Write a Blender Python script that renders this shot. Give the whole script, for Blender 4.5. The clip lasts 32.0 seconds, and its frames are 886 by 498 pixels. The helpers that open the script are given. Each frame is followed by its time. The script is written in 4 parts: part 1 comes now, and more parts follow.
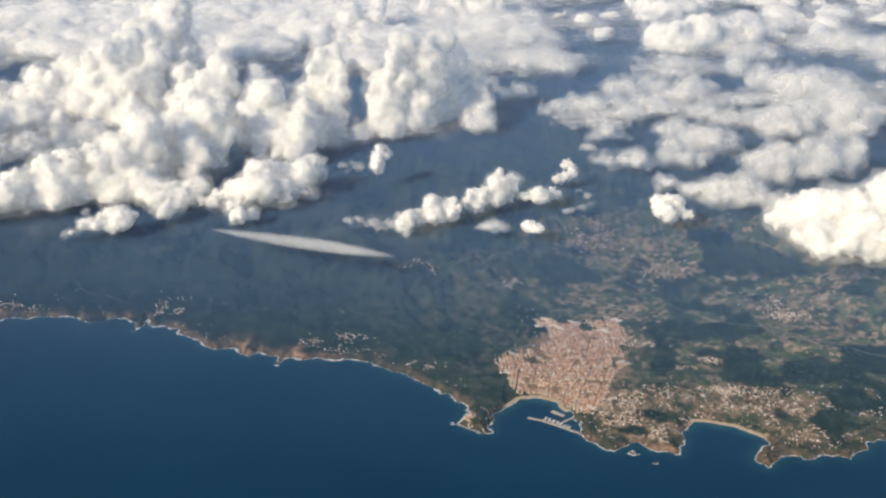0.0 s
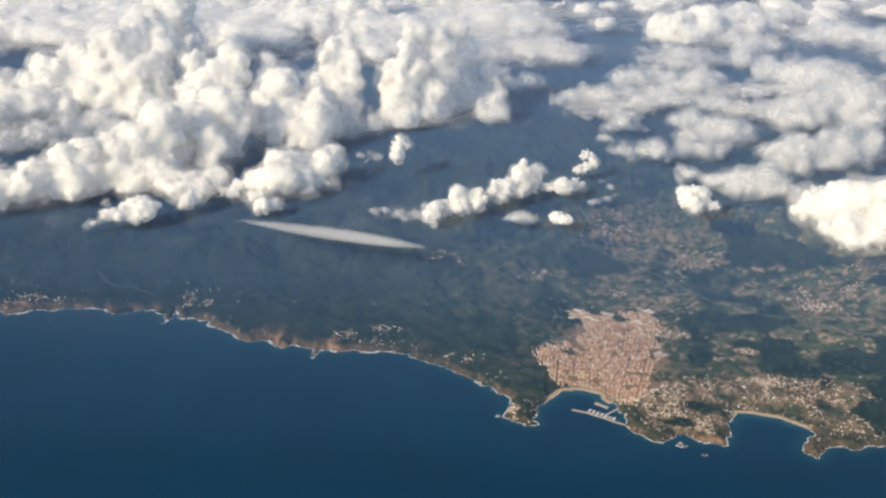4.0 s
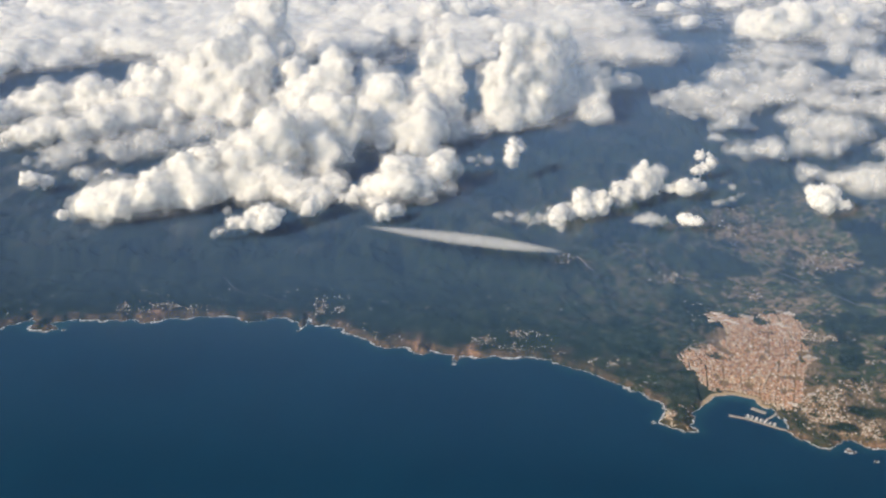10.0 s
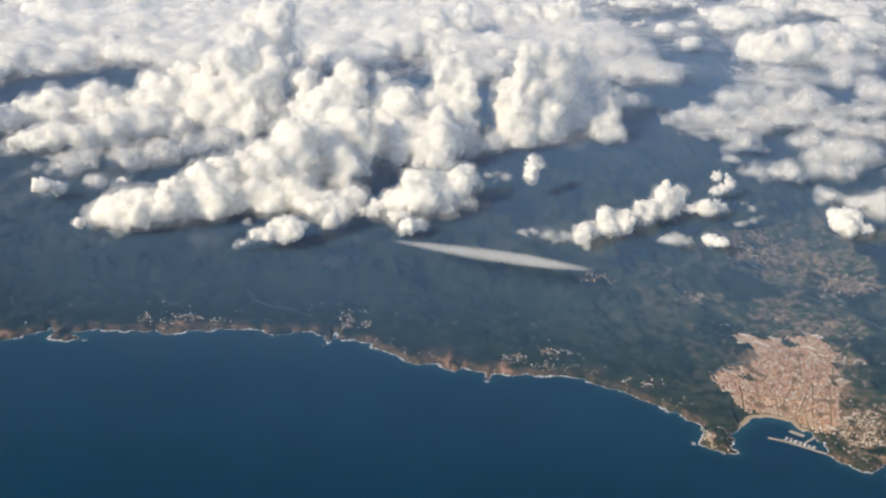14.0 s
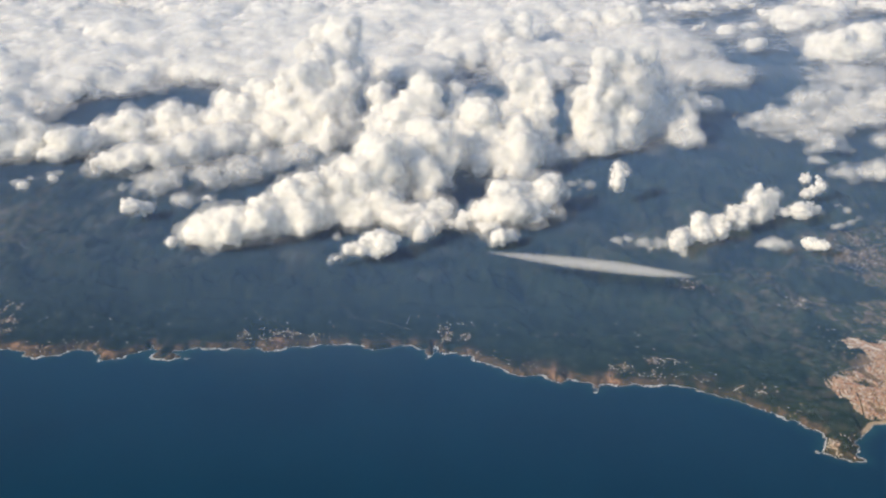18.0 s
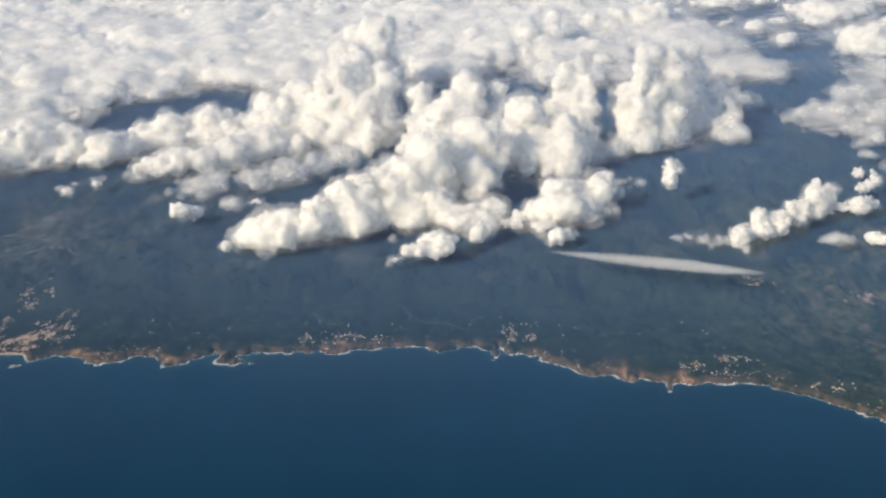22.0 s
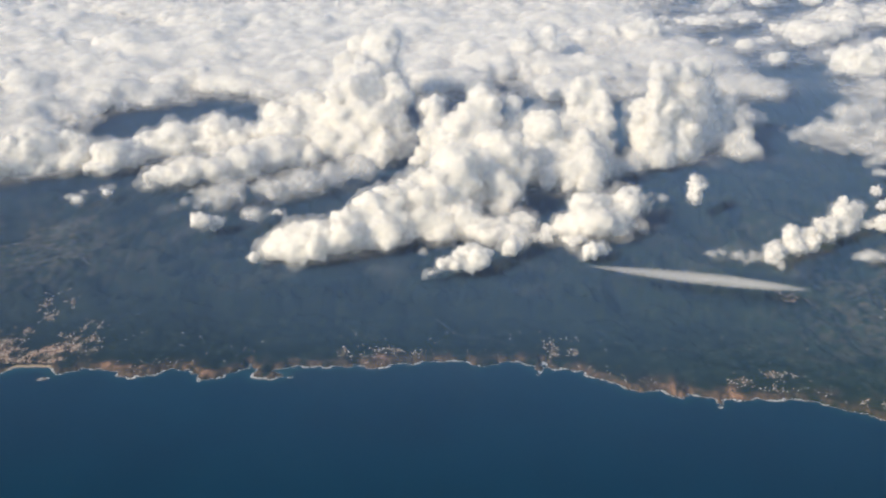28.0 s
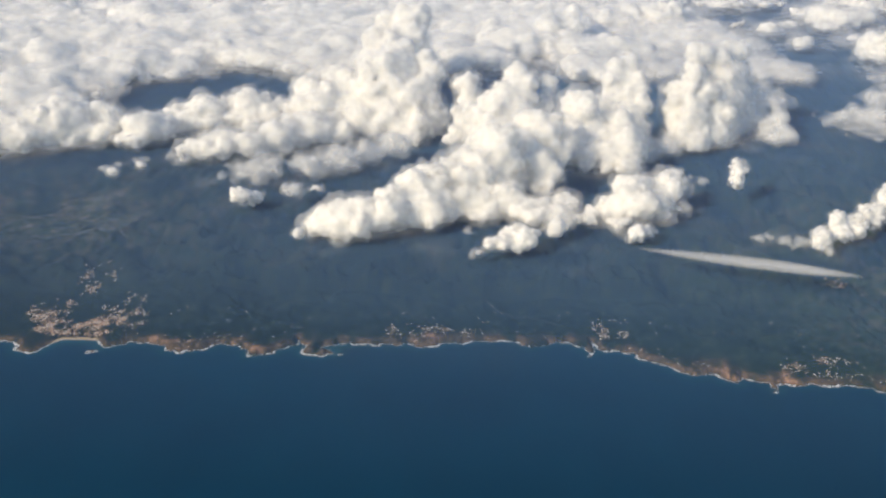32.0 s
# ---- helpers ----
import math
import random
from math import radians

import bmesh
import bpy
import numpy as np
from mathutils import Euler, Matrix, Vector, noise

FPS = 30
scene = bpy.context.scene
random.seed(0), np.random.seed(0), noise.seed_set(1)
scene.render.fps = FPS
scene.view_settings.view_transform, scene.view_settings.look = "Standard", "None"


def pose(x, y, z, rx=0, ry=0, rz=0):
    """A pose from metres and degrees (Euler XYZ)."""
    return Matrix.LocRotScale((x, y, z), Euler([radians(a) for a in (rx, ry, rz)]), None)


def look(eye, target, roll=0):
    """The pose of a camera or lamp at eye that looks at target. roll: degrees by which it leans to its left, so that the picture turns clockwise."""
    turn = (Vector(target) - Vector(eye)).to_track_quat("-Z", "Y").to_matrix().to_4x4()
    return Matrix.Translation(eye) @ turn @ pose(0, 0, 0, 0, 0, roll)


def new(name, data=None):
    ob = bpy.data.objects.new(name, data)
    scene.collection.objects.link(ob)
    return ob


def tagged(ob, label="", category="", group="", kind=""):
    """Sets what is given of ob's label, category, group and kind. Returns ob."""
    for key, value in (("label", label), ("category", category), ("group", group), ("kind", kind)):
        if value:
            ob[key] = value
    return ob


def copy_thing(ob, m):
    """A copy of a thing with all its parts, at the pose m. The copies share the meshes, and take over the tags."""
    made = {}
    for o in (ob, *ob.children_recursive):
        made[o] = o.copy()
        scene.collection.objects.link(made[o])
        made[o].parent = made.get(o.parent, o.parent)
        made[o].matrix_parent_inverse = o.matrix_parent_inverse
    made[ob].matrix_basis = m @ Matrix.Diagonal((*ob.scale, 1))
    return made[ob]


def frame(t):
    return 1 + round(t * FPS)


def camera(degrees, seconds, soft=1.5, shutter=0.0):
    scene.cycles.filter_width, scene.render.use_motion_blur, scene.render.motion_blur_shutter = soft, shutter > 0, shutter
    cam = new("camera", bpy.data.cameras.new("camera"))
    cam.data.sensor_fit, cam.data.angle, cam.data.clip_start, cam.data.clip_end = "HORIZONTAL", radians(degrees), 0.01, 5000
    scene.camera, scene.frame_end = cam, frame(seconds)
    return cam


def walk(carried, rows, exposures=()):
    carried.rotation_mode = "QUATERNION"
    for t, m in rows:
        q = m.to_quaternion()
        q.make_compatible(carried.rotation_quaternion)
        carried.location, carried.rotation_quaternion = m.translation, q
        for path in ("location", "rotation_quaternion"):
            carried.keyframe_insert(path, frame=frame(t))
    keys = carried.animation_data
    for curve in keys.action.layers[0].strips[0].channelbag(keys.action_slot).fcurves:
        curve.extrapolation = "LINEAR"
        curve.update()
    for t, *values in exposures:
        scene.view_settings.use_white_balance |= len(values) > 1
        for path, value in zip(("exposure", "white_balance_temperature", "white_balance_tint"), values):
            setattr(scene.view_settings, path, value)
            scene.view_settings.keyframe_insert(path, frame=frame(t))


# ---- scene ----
# A stretch of rocky coast seen from an airliner, as a model at 1:10: K metres of the model to a kilometre of the land.
# x runs along the coast, y inland, both in kilometres from the point of the sea below the first camera.
K = 100.0
cam = camera(47.57, 32.0, soft=2.4)
# seconds, then the camera's turn about x, y and z in degrees; the aircraft itself flies straight and level
ROWS = [
    (0, 67.95, 0.64, 6.17), (0.5, 67.74, 0.79, 6.51), (1, 68.15, 0.58, 5.74), (1.5, 67.20, 0.61, 5.83),
    (2, 66.72, 0.31, 5.21), (2.5, 66.98, -0.24, 4.51), (4.5, 67.35, 0.04, 4.91), (5, 67.33, -0.15, 5.17),
    (5.5, 67.12, -0.06, 5.67), (6, 67.31, 0.09, 5.79), (6.5, 67.18, 0.18, 5.89), (7, 66.91, 0.41, 6.14),
    (7.5, 66.76, 0.26, 6.23), (8, 66.72, 0.56, 6.38), (8.5, 67.17, 1.12, 6.47), (9, 67.38, 1.12, 6.36),
    (9.5, 67.35, 1.32, 6.37), (10, 67.51, 1.69, 6.82), (10.5, 67.75, 1.45, 6.85), (11, 67.84, 1.00, 6.47),
    (11.5, 68.13, 0.03, 5.09), (12, 68.67, -2.67, 0.11), (12.5, 68.19, -3.63, -2.09), (13, 68.24, -2.04, 0.31),
    (13.5, 67.98, -0.62, 3.97), (14, 68.30, 0.01, 5.67), (14.5, 69.32, 0.23, 7.12), (16.5, 69.25, 1.77, 7.15),
    (17, 69.39, 2.11, 7.08), (17.5, 69.20, 2.12, 7.14), (18, 68.90, 2.13, 7.21), (18.5, 68.82, 2.20, 7.45),
    (19, 68.64, 1.92, 7.21), (19.5, 68.29, 1.79, 6.88), (20, 68.56, 2.06, 6.74), (20.5, 68.78, 2.82, 7.24),
    (21, 68.81, 2.69, 7.04), (21.5, 68.80, 2.74, 6.80), (22, 68.92, 3.00, 7.13), (22.5, 69.11, 3.15, 7.18),
    (23, 69.20, 3.20, 7.50), (23.5, 69.24, 3.06, 7.53), (24, 69.16, 2.90, 7.59), (24.5, 69.36, 3.45, 8.37),
    (25, 69.26, 3.84, 9.16), (25.5, 69.42, 4.33, 9.89), (27.5, 69.52, 2.67, 6.67), (28, 69.58, 1.51, 4.81),
    (28.5, 67.93, 0.18, 4.17), (29, 68.81, -0.02, 3.20), (29.5, 69.20, -0.07, 3.75), (30, 69.15, 0.14, 4.12),
    (30.5, 68.82, 0.33, 4.96), (31, 68.71, 0.30, 4.71), (31.5, 68.74, 0.31, 4.61), (32, 68.34, 0.33, 4.74),
]
EYE_KM, RUN_KM = 5.42, 5.73
walk(cam, [(t, pose(-K * RUN_KM * t / 32, 0, K * EYE_KM, rx, ry, rz)) for t, rx, ry, rz in ROWS], [(0, 0.37, 7200, 10), (16, 0.32, 7200, 10), (32, 0.27, 7200, 10)])

# ---- light ----
scene.cycles.transparent_max_bounces = 40
scene.cycles.max_bounces, scene.cycles.diffuse_bounces, scene.cycles.transmission_bounces = 14, 9, 9
SUN_HIGH, SUN_FROM = 33.0, (-0.74, -0.67)
world = bpy.data.worlds.new("sky")
scene.world = world
world.use_nodes = True
wn = world.node_tree.nodes
sky = wn.new("ShaderNodeTexSky")
sky.sky_type, sky.sun_disc = "NISHITA", False
sky.sun_elevation = radians(SUN_HIGH)
sky.sun_rotation = math.atan2(SUN_FROM[0], SUN_FROM[1])
sky.altitude = 600
wn["Background"].inputs["Strength"].default_value = 0.115
world.node_tree.links.new(sky.outputs[0], wn["Background"].inputs["Color"])
lamp = bpy.data.lights.new("sun", "SUN")
lamp.energy, lamp.angle, lamp.color = 3.95, radians(0.6), (1.0, 0.885, 0.70)
sun = new("sun", lamp)
_e = radians(SUN_HIGH)
_d = Vector((SUN_FROM[0], SUN_FROM[1], 0)).normalized() * math.cos(_e) + Vector((0, 0, math.sin(_e)))
sun.matrix_world = look(_d * 900, (0, 0, 0))


# ---- materials ----
def material(name):
    m = bpy.data.materials.new(name)
    m.use_nodes = True
    n, l = m.node_tree.nodes, m.node_tree.links
    return m, n, l, n["Principled BSDF"]


def noise_node(n, l, coord, scale, detail=4.0, rough=0.55):
    t = n.new("ShaderNodeTexNoise")
    t.inputs["Scale"].default_value, t.inputs["Detail"].default_value, t.inputs["Roughness"].default_value = scale, detail, rough
    l.new(coord, t.inputs["Vector"])
    return t.outputs["Fac"]


def ramp(n, l, fac, *stops):
    r = n.new("ShaderNodeValToRGB")
    while len(r.color_ramp.elements) < len(stops):
        r.color_ramp.elements.new(0.5)
    for e, (p, c) in zip(r.color_ramp.elements, stops):
        e.position, e.color = p, (*c, 1) if len(c) == 3 else c
    l.new(fac, r.inputs["Fac"])
    return r.outputs["Color"]


def mixed(n, l, fac, a, b, mode="MIX"):
    m = n.new("ShaderNodeMix")
    m.data_type, m.blend_type = "RGBA", mode
    for value, socket in ((fac, m.inputs[0]), (a, m.inputs[6]), (b, m.inputs[7])):
        if isinstance(value, (int, float)):
            socket.default_value = value
        elif isinstance(value, tuple):
            socket.default_value = (*value, 1)
        else:
            l.new(value, socket)
    return m.outputs[2]


def maths(n, l, op, a, b=0.0, clamp=False):
    m = n.new("ShaderNodeMath")
    m.operation, m.use_clamp = op, clamp
    for value, socket in ((a, m.inputs[0]), (b, m.inputs[1])):
        if isinstance(value, (int, float)):
            socket.default_value = value
        else:
            l.new(value, socket)
    return m.outputs[0]


def position(n):
    return n.new("ShaderNodeNewGeometry").outputs["Position"]


def bumped(n, l, bsdf, height, strength, distance):
    b = n.new("ShaderNodeBump")
    b.inputs["Strength"].default_value, b.inputs["Distance"].default_value = strength, distance
    l.new(height, b.inputs["Height"])
    l.new(b.outputs[0], bsdf.inputs["Normal"])


def attribute(n, name):
    a = n.new("ShaderNodeAttribute")
    a.attribute_name = name
    return a.outputs["Fac"]


def sea_material():
    m, n, l, b = material("sea_water")
    p = position(n)
    wide = noise_node(n, l, p, 0.006, 3)
    deep = ramp(n, l, wide, (0.3, (0.000, 0.0235, 0.056)), (0.7, (0.000, 0.0315, 0.069)))
    clear = ramp(n, l, noise_node(n, l, p, 0.06, 4), (0.3, (0.010, 0.062, 0.085)), (0.7, (0.020, 0.105, 0.120)))
    l.new(mixed(n, l, attribute(n, "shallow"), deep, clear), b.inputs["Base Color"])
    b.inputs["Roughness"].default_value = 0.28
    b.inputs["IOR"].default_value = 1.33
    b.inputs["Specular IOR Level"].default_value = 0.18
    fine = noise_node(n, l, p, 0.9, 6, 0.65)
    bumped(n, l, b, fine, 0.25, 0.25)
    return m


def land_material():
    m, n, l, b = material("land_cover")
    p = position(n)
    wood = ramp(n, l, noise_node(n, l, p, 0.045, 6, 0.65), (0.3, (0.008, 0.018, 0.012)), (0.55, (0.021, 0.037, 0.019)), (0.75, (0.054, 0.068, 0.032)))
    side = n.new("ShaderNodeSeparateXYZ")
    l.new(p, side.inputs[0])
    east_share = n.new("ShaderNodeMapRange")          # the woods take a darker tone towards the west
    east_share.inputs[1].default_value, east_share.inputs[2].default_value = -5.5 * K, -1.5 * K
    l.new(side.outputs["X"], east_share.inputs[0])
    west_woods = ramp(n, l, noise_node(n, l, p, 0.045, 6, 0.65), (0.3, (0.005, 0.012, 0.010)), (0.55, (0.011, 0.021, 0.016)), (0.78, (0.034, 0.045, 0.026)))
    wood = mixed(n, l, east_share.outputs[0], west_woods, wood)
    plots = []
    for size in (0.06, 0.13):
        vor = n.new("ShaderNodeTexVoronoi")
        vor.inputs["Scale"].default_value = size
        l.new(p, vor.inputs["Vector"])
        sep = n.new("ShaderNodeSeparateColor")
        l.new(vor.outputs["Color"], sep.inputs[0])
        plots.append(sep.outputs[0])
    pick = maths(n, l, "FRACT", maths(n, l, "ADD", maths(n, l, "MULTIPLY", plots[0], 0.7), maths(n, l, "MULTIPLY", plots[1], 0.5)))
    crop = ramp(n, l, pick, (0.0, (0.042, 0.066, 0.032)), (0.34, (0.066, 0.090, 0.042)), (0.40, (0.105, 0.130, 0.058)), (0.54, (0.140, 0.145, 0.070)), (0.60, (0.20, 0.165, 0.098)), (0.72, (0.29, 0.21, 0.135)), (0.82, (0.40, 0.285, 0.185)), (0.85, (0.070, 0.096, 0.045)))
    patchy = ramp(n, l, noise_node(n, l, p, 0.05, 5, 0.6), (0.30, (0, 0, 0)), (0.46, (1, 1, 1)))
    crop = mixed(n, l, patchy, wood, crop)
    base = mixed(n, l, attribute(n, "farm"), wood, crop)
    rock = ramp(n, l, noise_node(n, l, p, 0.25, 6, 0.6), (0.32, (0.036, 0.034, 0.024)), (0.52, (0.115, 0.078, 0.050)), (0.78, (0.36, 0.22, 0.14)))
    base = mixed(n, l, attribute(n, "rock"), base, rock)
    base = mixed(n, l, attribute(n, "cliff"), base, ramp(n, l, noise_node(n, l, p, 0.4, 5), (0.35, (0.20, 0.115, 0.070)), (0.65, (0.50, 0.29, 0.18))))
    built = ramp(n, l, noise_node(n, l, p, 0.6, 4), (0.32, (0.10, 0.085, 0.055)), (0.65, (0.37, 0.245, 0.145)))
    base = mixed(n, l, attribute(n, "built"), base, built)
    base = mixed(n, l, attribute(n, "sand"), base, (0.52, 0.38, 0.24))
    l.new(base, b.inputs["Base Color"])
    b.inputs["Roughness"].default_value = 0.95
    b.inputs["Specular IOR Level"].default_value = 0.1
    bumped(n, l, b, noise_node(n, l, p, 0.35, 8, 0.7), 0.9, 2.2)
    return m


def cloud_material():
    m, n, l, b = material("cumulus")
    p = position(n)
    b.inputs["Base Color"].default_value = (0.975, 0.945, 0.89, 1)
    b.inputs["Roughness"].default_value = 1.0
    b.inputs["Specular IOR Level"].default_value = 0.0
    b.inputs["Subsurface Weight"].default_value = 1.0
    b.inputs["Subsurface Radius"].default_value = (1, 1, 1)
    b.inputs["Subsurface Scale"].default_value = 20.0
    on, both = n.new("ShaderNodeBsdfTranslucent"), n.new("ShaderNodeMixShader")      # light that goes into the droplets and on
    on.inputs[0].default_value = (0.97, 0.97, 0.97, 1)
    both.inputs[0].default_value = 0.2
    l.new(b.outputs[0], both.inputs[1]), l.new(on.outputs[0], both.inputs[2])
    l.new(both.outputs[0], n["Material Output"].inputs["Surface"])
    return m


def vapour_shader(n, l, alpha, through_share=0.5, colour=(0.96, 0.96, 0.95)):
    """Thin droplets: part of the light goes by, the rest is thrown back or onwards."""
    back, on, clear = n.new("ShaderNodeBsdfDiffuse"), n.new("ShaderNodeBsdfTranslucent"), n.new("ShaderNodeBsdfTransparent")
    back.inputs[0].default_value = on.inputs[0].default_value = (*colour, 1)
    thrown, whole = n.new("ShaderNodeMixShader"), n.new("ShaderNodeMixShader")
    thrown.inputs[0].default_value = through_share
    l.new(back.outputs[0], thrown.inputs[1]), l.new(on.outputs[0], thrown.inputs[2])
    l.new(alpha, whole.inputs[0]), l.new(clear.outputs[0], whole.inputs[1]), l.new(thrown.outputs[0], whole.inputs[2])
    n.remove(n["Principled BSDF"])
    l.new(whole.outputs[0], n["Material Output"].inputs["Surface"])


def veil_material(name, lo, hi, scale, detail=2.0, onward=0.45):
    m, n, l, b = material(name)
    a = ramp(n, l, noise_node(n, l, position(n), scale, detail, 0.5), (0.35, (lo, lo, lo)), (0.65, (hi, hi, hi)))
    vapour_shader(n, l, a, onward)
    return m


def haze_material():
    # aerial haze put in as a blue tint whose cover grows inland
    m, n, l, b = material("blue_haze_sheet")
    p = position(n)
    s = n.new("ShaderNodeSeparateXYZ")
    l.new(p, s.inputs[0])
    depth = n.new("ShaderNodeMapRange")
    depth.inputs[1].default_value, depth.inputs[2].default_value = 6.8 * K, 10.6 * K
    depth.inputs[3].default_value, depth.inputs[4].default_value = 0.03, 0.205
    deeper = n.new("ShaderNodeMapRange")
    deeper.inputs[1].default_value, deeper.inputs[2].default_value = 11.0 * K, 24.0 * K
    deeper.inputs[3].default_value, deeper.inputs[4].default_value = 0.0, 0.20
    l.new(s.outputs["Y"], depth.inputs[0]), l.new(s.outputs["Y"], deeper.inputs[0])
    patch = ramp(n, l, noise_node(n, l, p, 0.004, 4), (0.3, (0.85, 0.85, 0.85)), (0.7, (1, 1, 1)))
    # the sheet's cover drops towards the west, so that land shows darker
    clearer = n.new("ShaderNodeMapRange")
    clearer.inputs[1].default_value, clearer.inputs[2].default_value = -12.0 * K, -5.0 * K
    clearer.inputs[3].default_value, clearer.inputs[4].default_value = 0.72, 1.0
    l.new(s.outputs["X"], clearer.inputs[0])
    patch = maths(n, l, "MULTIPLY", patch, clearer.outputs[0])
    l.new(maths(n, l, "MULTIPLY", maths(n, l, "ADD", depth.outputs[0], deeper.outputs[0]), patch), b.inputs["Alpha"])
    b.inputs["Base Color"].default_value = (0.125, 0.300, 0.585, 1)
    b.inputs["Roughness"].default_value = 1.0
    b.inputs["Specular IOR Level"].default_value = 0.0
    return m


def upper_haze_material():
    # distance haze as a pale blue tint, stronger over the farther clouds
    m, n, l, b = material("pale_haze_sheet")
    s = n.new("ShaderNodeSeparateXYZ")
    l.new(position(n), s.inputs[0])
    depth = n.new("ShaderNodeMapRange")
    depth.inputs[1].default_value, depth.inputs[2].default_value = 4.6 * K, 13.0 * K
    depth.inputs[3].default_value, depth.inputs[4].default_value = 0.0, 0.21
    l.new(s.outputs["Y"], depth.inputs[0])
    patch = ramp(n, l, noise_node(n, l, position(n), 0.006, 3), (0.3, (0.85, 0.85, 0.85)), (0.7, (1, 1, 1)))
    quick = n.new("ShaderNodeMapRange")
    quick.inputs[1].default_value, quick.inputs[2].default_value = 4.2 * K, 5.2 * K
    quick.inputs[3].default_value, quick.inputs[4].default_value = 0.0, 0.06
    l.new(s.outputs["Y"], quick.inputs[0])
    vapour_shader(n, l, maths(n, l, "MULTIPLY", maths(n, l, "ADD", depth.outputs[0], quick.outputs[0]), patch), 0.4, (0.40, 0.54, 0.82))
    return m


def vapour_material():
    m, n, l, b = material("vapour_veil")
    fine = ramp(n, l, noise_node(n, l, position(n), 0.035, 5, 0.6), (0.30, (0.2, 0.2, 0.2)), (0.70, (1, 1, 1)))
    vapour_shader(n, l, maths(n, l, "MULTIPLY", attribute(n, "cover"), fine), 0.5)
    return m


def plain(name, colour, rough=0.8, spread=0.25, scale=1.5):
    m, n, l, b = material(name)
    p = position(n)
    info = n.new("ShaderNodeObjectInfo").outputs["Random"]
    isl = n.new("ShaderNodeNewGeometry").outputs["Random Per Island"]
    both = maths(n, l, "FRACT", maths(n, l, "ADD", info, isl))
    dark, light = tuple(c * (1 - spread) for c in colour), tuple(min(1, c * (1 + spread)) for c in colour)
    tone = mixed(n, l, both, dark, light)
    grain = ramp(n, l, noise_node(n, l, p, scale, 4), (0.3, (0.8, 0.8, 0.8)), (0.7, (1.05, 1.05, 1.05)))
    l.new(mixed(n, l, 1.0, tone, grain, "MULTIPLY"), b.inputs["Base Color"])
    b.inputs["Roughness"].default_value = rough
    return m


SEA, LAND, CLOUD = sea_material(), land_material(), cloud_material()
SHELL = veil_material("cloud_fringe", 0.12, 0.30, 0.04, 2.0, 0.12)
THIN = veil_material("thin_vapour", 0.06, 0.24, 0.05, 3.0, 0.35)
WISP = veil_material("thin_cloud", 0.07, 0.11, 0.02, 2.0, 0.35)
SURF = veil_material("surf_foam", 0.15, 1.0, 0.35, 4.0, 0.1)
HAZE, HIGH_HAZE, VEIL = haze_material(), upper_haze_material(), vapour_material()
WALL, ROOF = plain("rendered_wall", (0.62, 0.50, 0.37)), plain("terracotta_roof", (0.47, 0.255, 0.15), spread=0.55)
PALE_ROOF = plain("pale_roof", (0.68, 0.59, 0.49), spread=0.4)
LEAF = plain("pine_green", (0.030, 0.050, 0.024), 0.95, 0.4, 0.8)
CRAG = plain("sea_rock", (0.16, 0.11, 0.08), 0.9, 0.3, 0.4)
STONE, BOAT = plain("quay_stone", (0.42, 0.36, 0.30)), plain("white_hull", (0.78, 0.78, 0.76), 0.4, 0.1)
ROADWAY = plain("road_surface", (0.20, 0.18, 0.15))


# ---- numeric helpers ----
def mesh_object(name, verts, quads, mat, parent=None, smooth=True):
    """One mesh from arrays of places (kilometres) and of four-cornered faces."""
    me = bpy.data.meshes.new(name)
    verts, quads = np.asarray(verts, dtype=np.float32) * K, np.asarray(quads, dtype=np.int32)
    me.vertices.add(len(verts)), me.loops.add(quads.size), me.polygons.add(len(quads))
    me.vertices.foreach_set("co", verts.ravel())
    me.loops.foreach_set("vertex_index", quads.ravel())
    me.polygons.foreach_set("loop_start", np.arange(0, quads.size, 4, dtype=np.int32))
    me.polygons.foreach_set("use_smooth", np.full(len(quads), smooth))
    me.update(calc_edges=True)
    me.materials.append(mat)
    ob = new(name, me)
    ob.parent = parent
    return ob


def part(name, bm, mat, parent, label=""):
    me = bpy.data.meshes.new(name)
    bm.to_mesh(me), bm.free()
    me.materials.append(mat)
    ob = new(name, me)
    ob.parent = parent
    return tagged(ob, label)


LATTICE = np.random.RandomState(5).rand(64, 64)


def value_noise(x, y):
    xi, yi = np.floor(x).astype(int), np.floor(y).astype(int)
    u, v = x - xi, y - yi
    u, v = u * u * (3 - 2 * u), v * v * (3 - 2 * v)
    a, b = xi % 64, yi % 64
    a1, b1 = (a + 1) % 64, (b + 1) % 64
    return (LATTICE[a, b] * (1 - u) + LATTICE[a1, b] * u) * (1 - v) + (LATTICE[a, b1] * (1 - u) + LATTICE[a1, b1] * u) * v


def fbm(x, y, octaves=4, gain=0.5):
    total, amp, norm = 0.0, 1.0, 0.0
    for k in range(octaves):
        total = total + amp * value_noise(x * 2**k + 17.3 * k, y * 2**k + 9.1 * k)
        norm += amp
        amp *= gain
    return total / norm


def box_noise(xs, ys, zs, size, seed):
    """Smooth noise from -1 to 1 on a box of places given by its three axes."""
    lat = np.random.RandomState(seed).rand(16, 16, 16) * 2 - 1
    w = []
    for a in (xs, ys, zs):
        i = np.floor(a / size).astype(int)
        u = a / size - i
        w.append((i % 16, (i + 1) % 16, u * u * (3 - 2 * u)))
    total = 0.0
    for cx in (0, 1):
        for cy in (0, 1):
            for cz in (0, 1):
                wx, wy, wz = (w[k][2] if c else 1 - w[k][2] for k, c in ((0, cx), (1, cy), (2, cz)))
                total = total + lat[np.ix_(w[0][cx], w[1][cy], w[2][cz])] * wx[:, None, None] * wy[None, :, None] * wz[None, None, :]
    return total


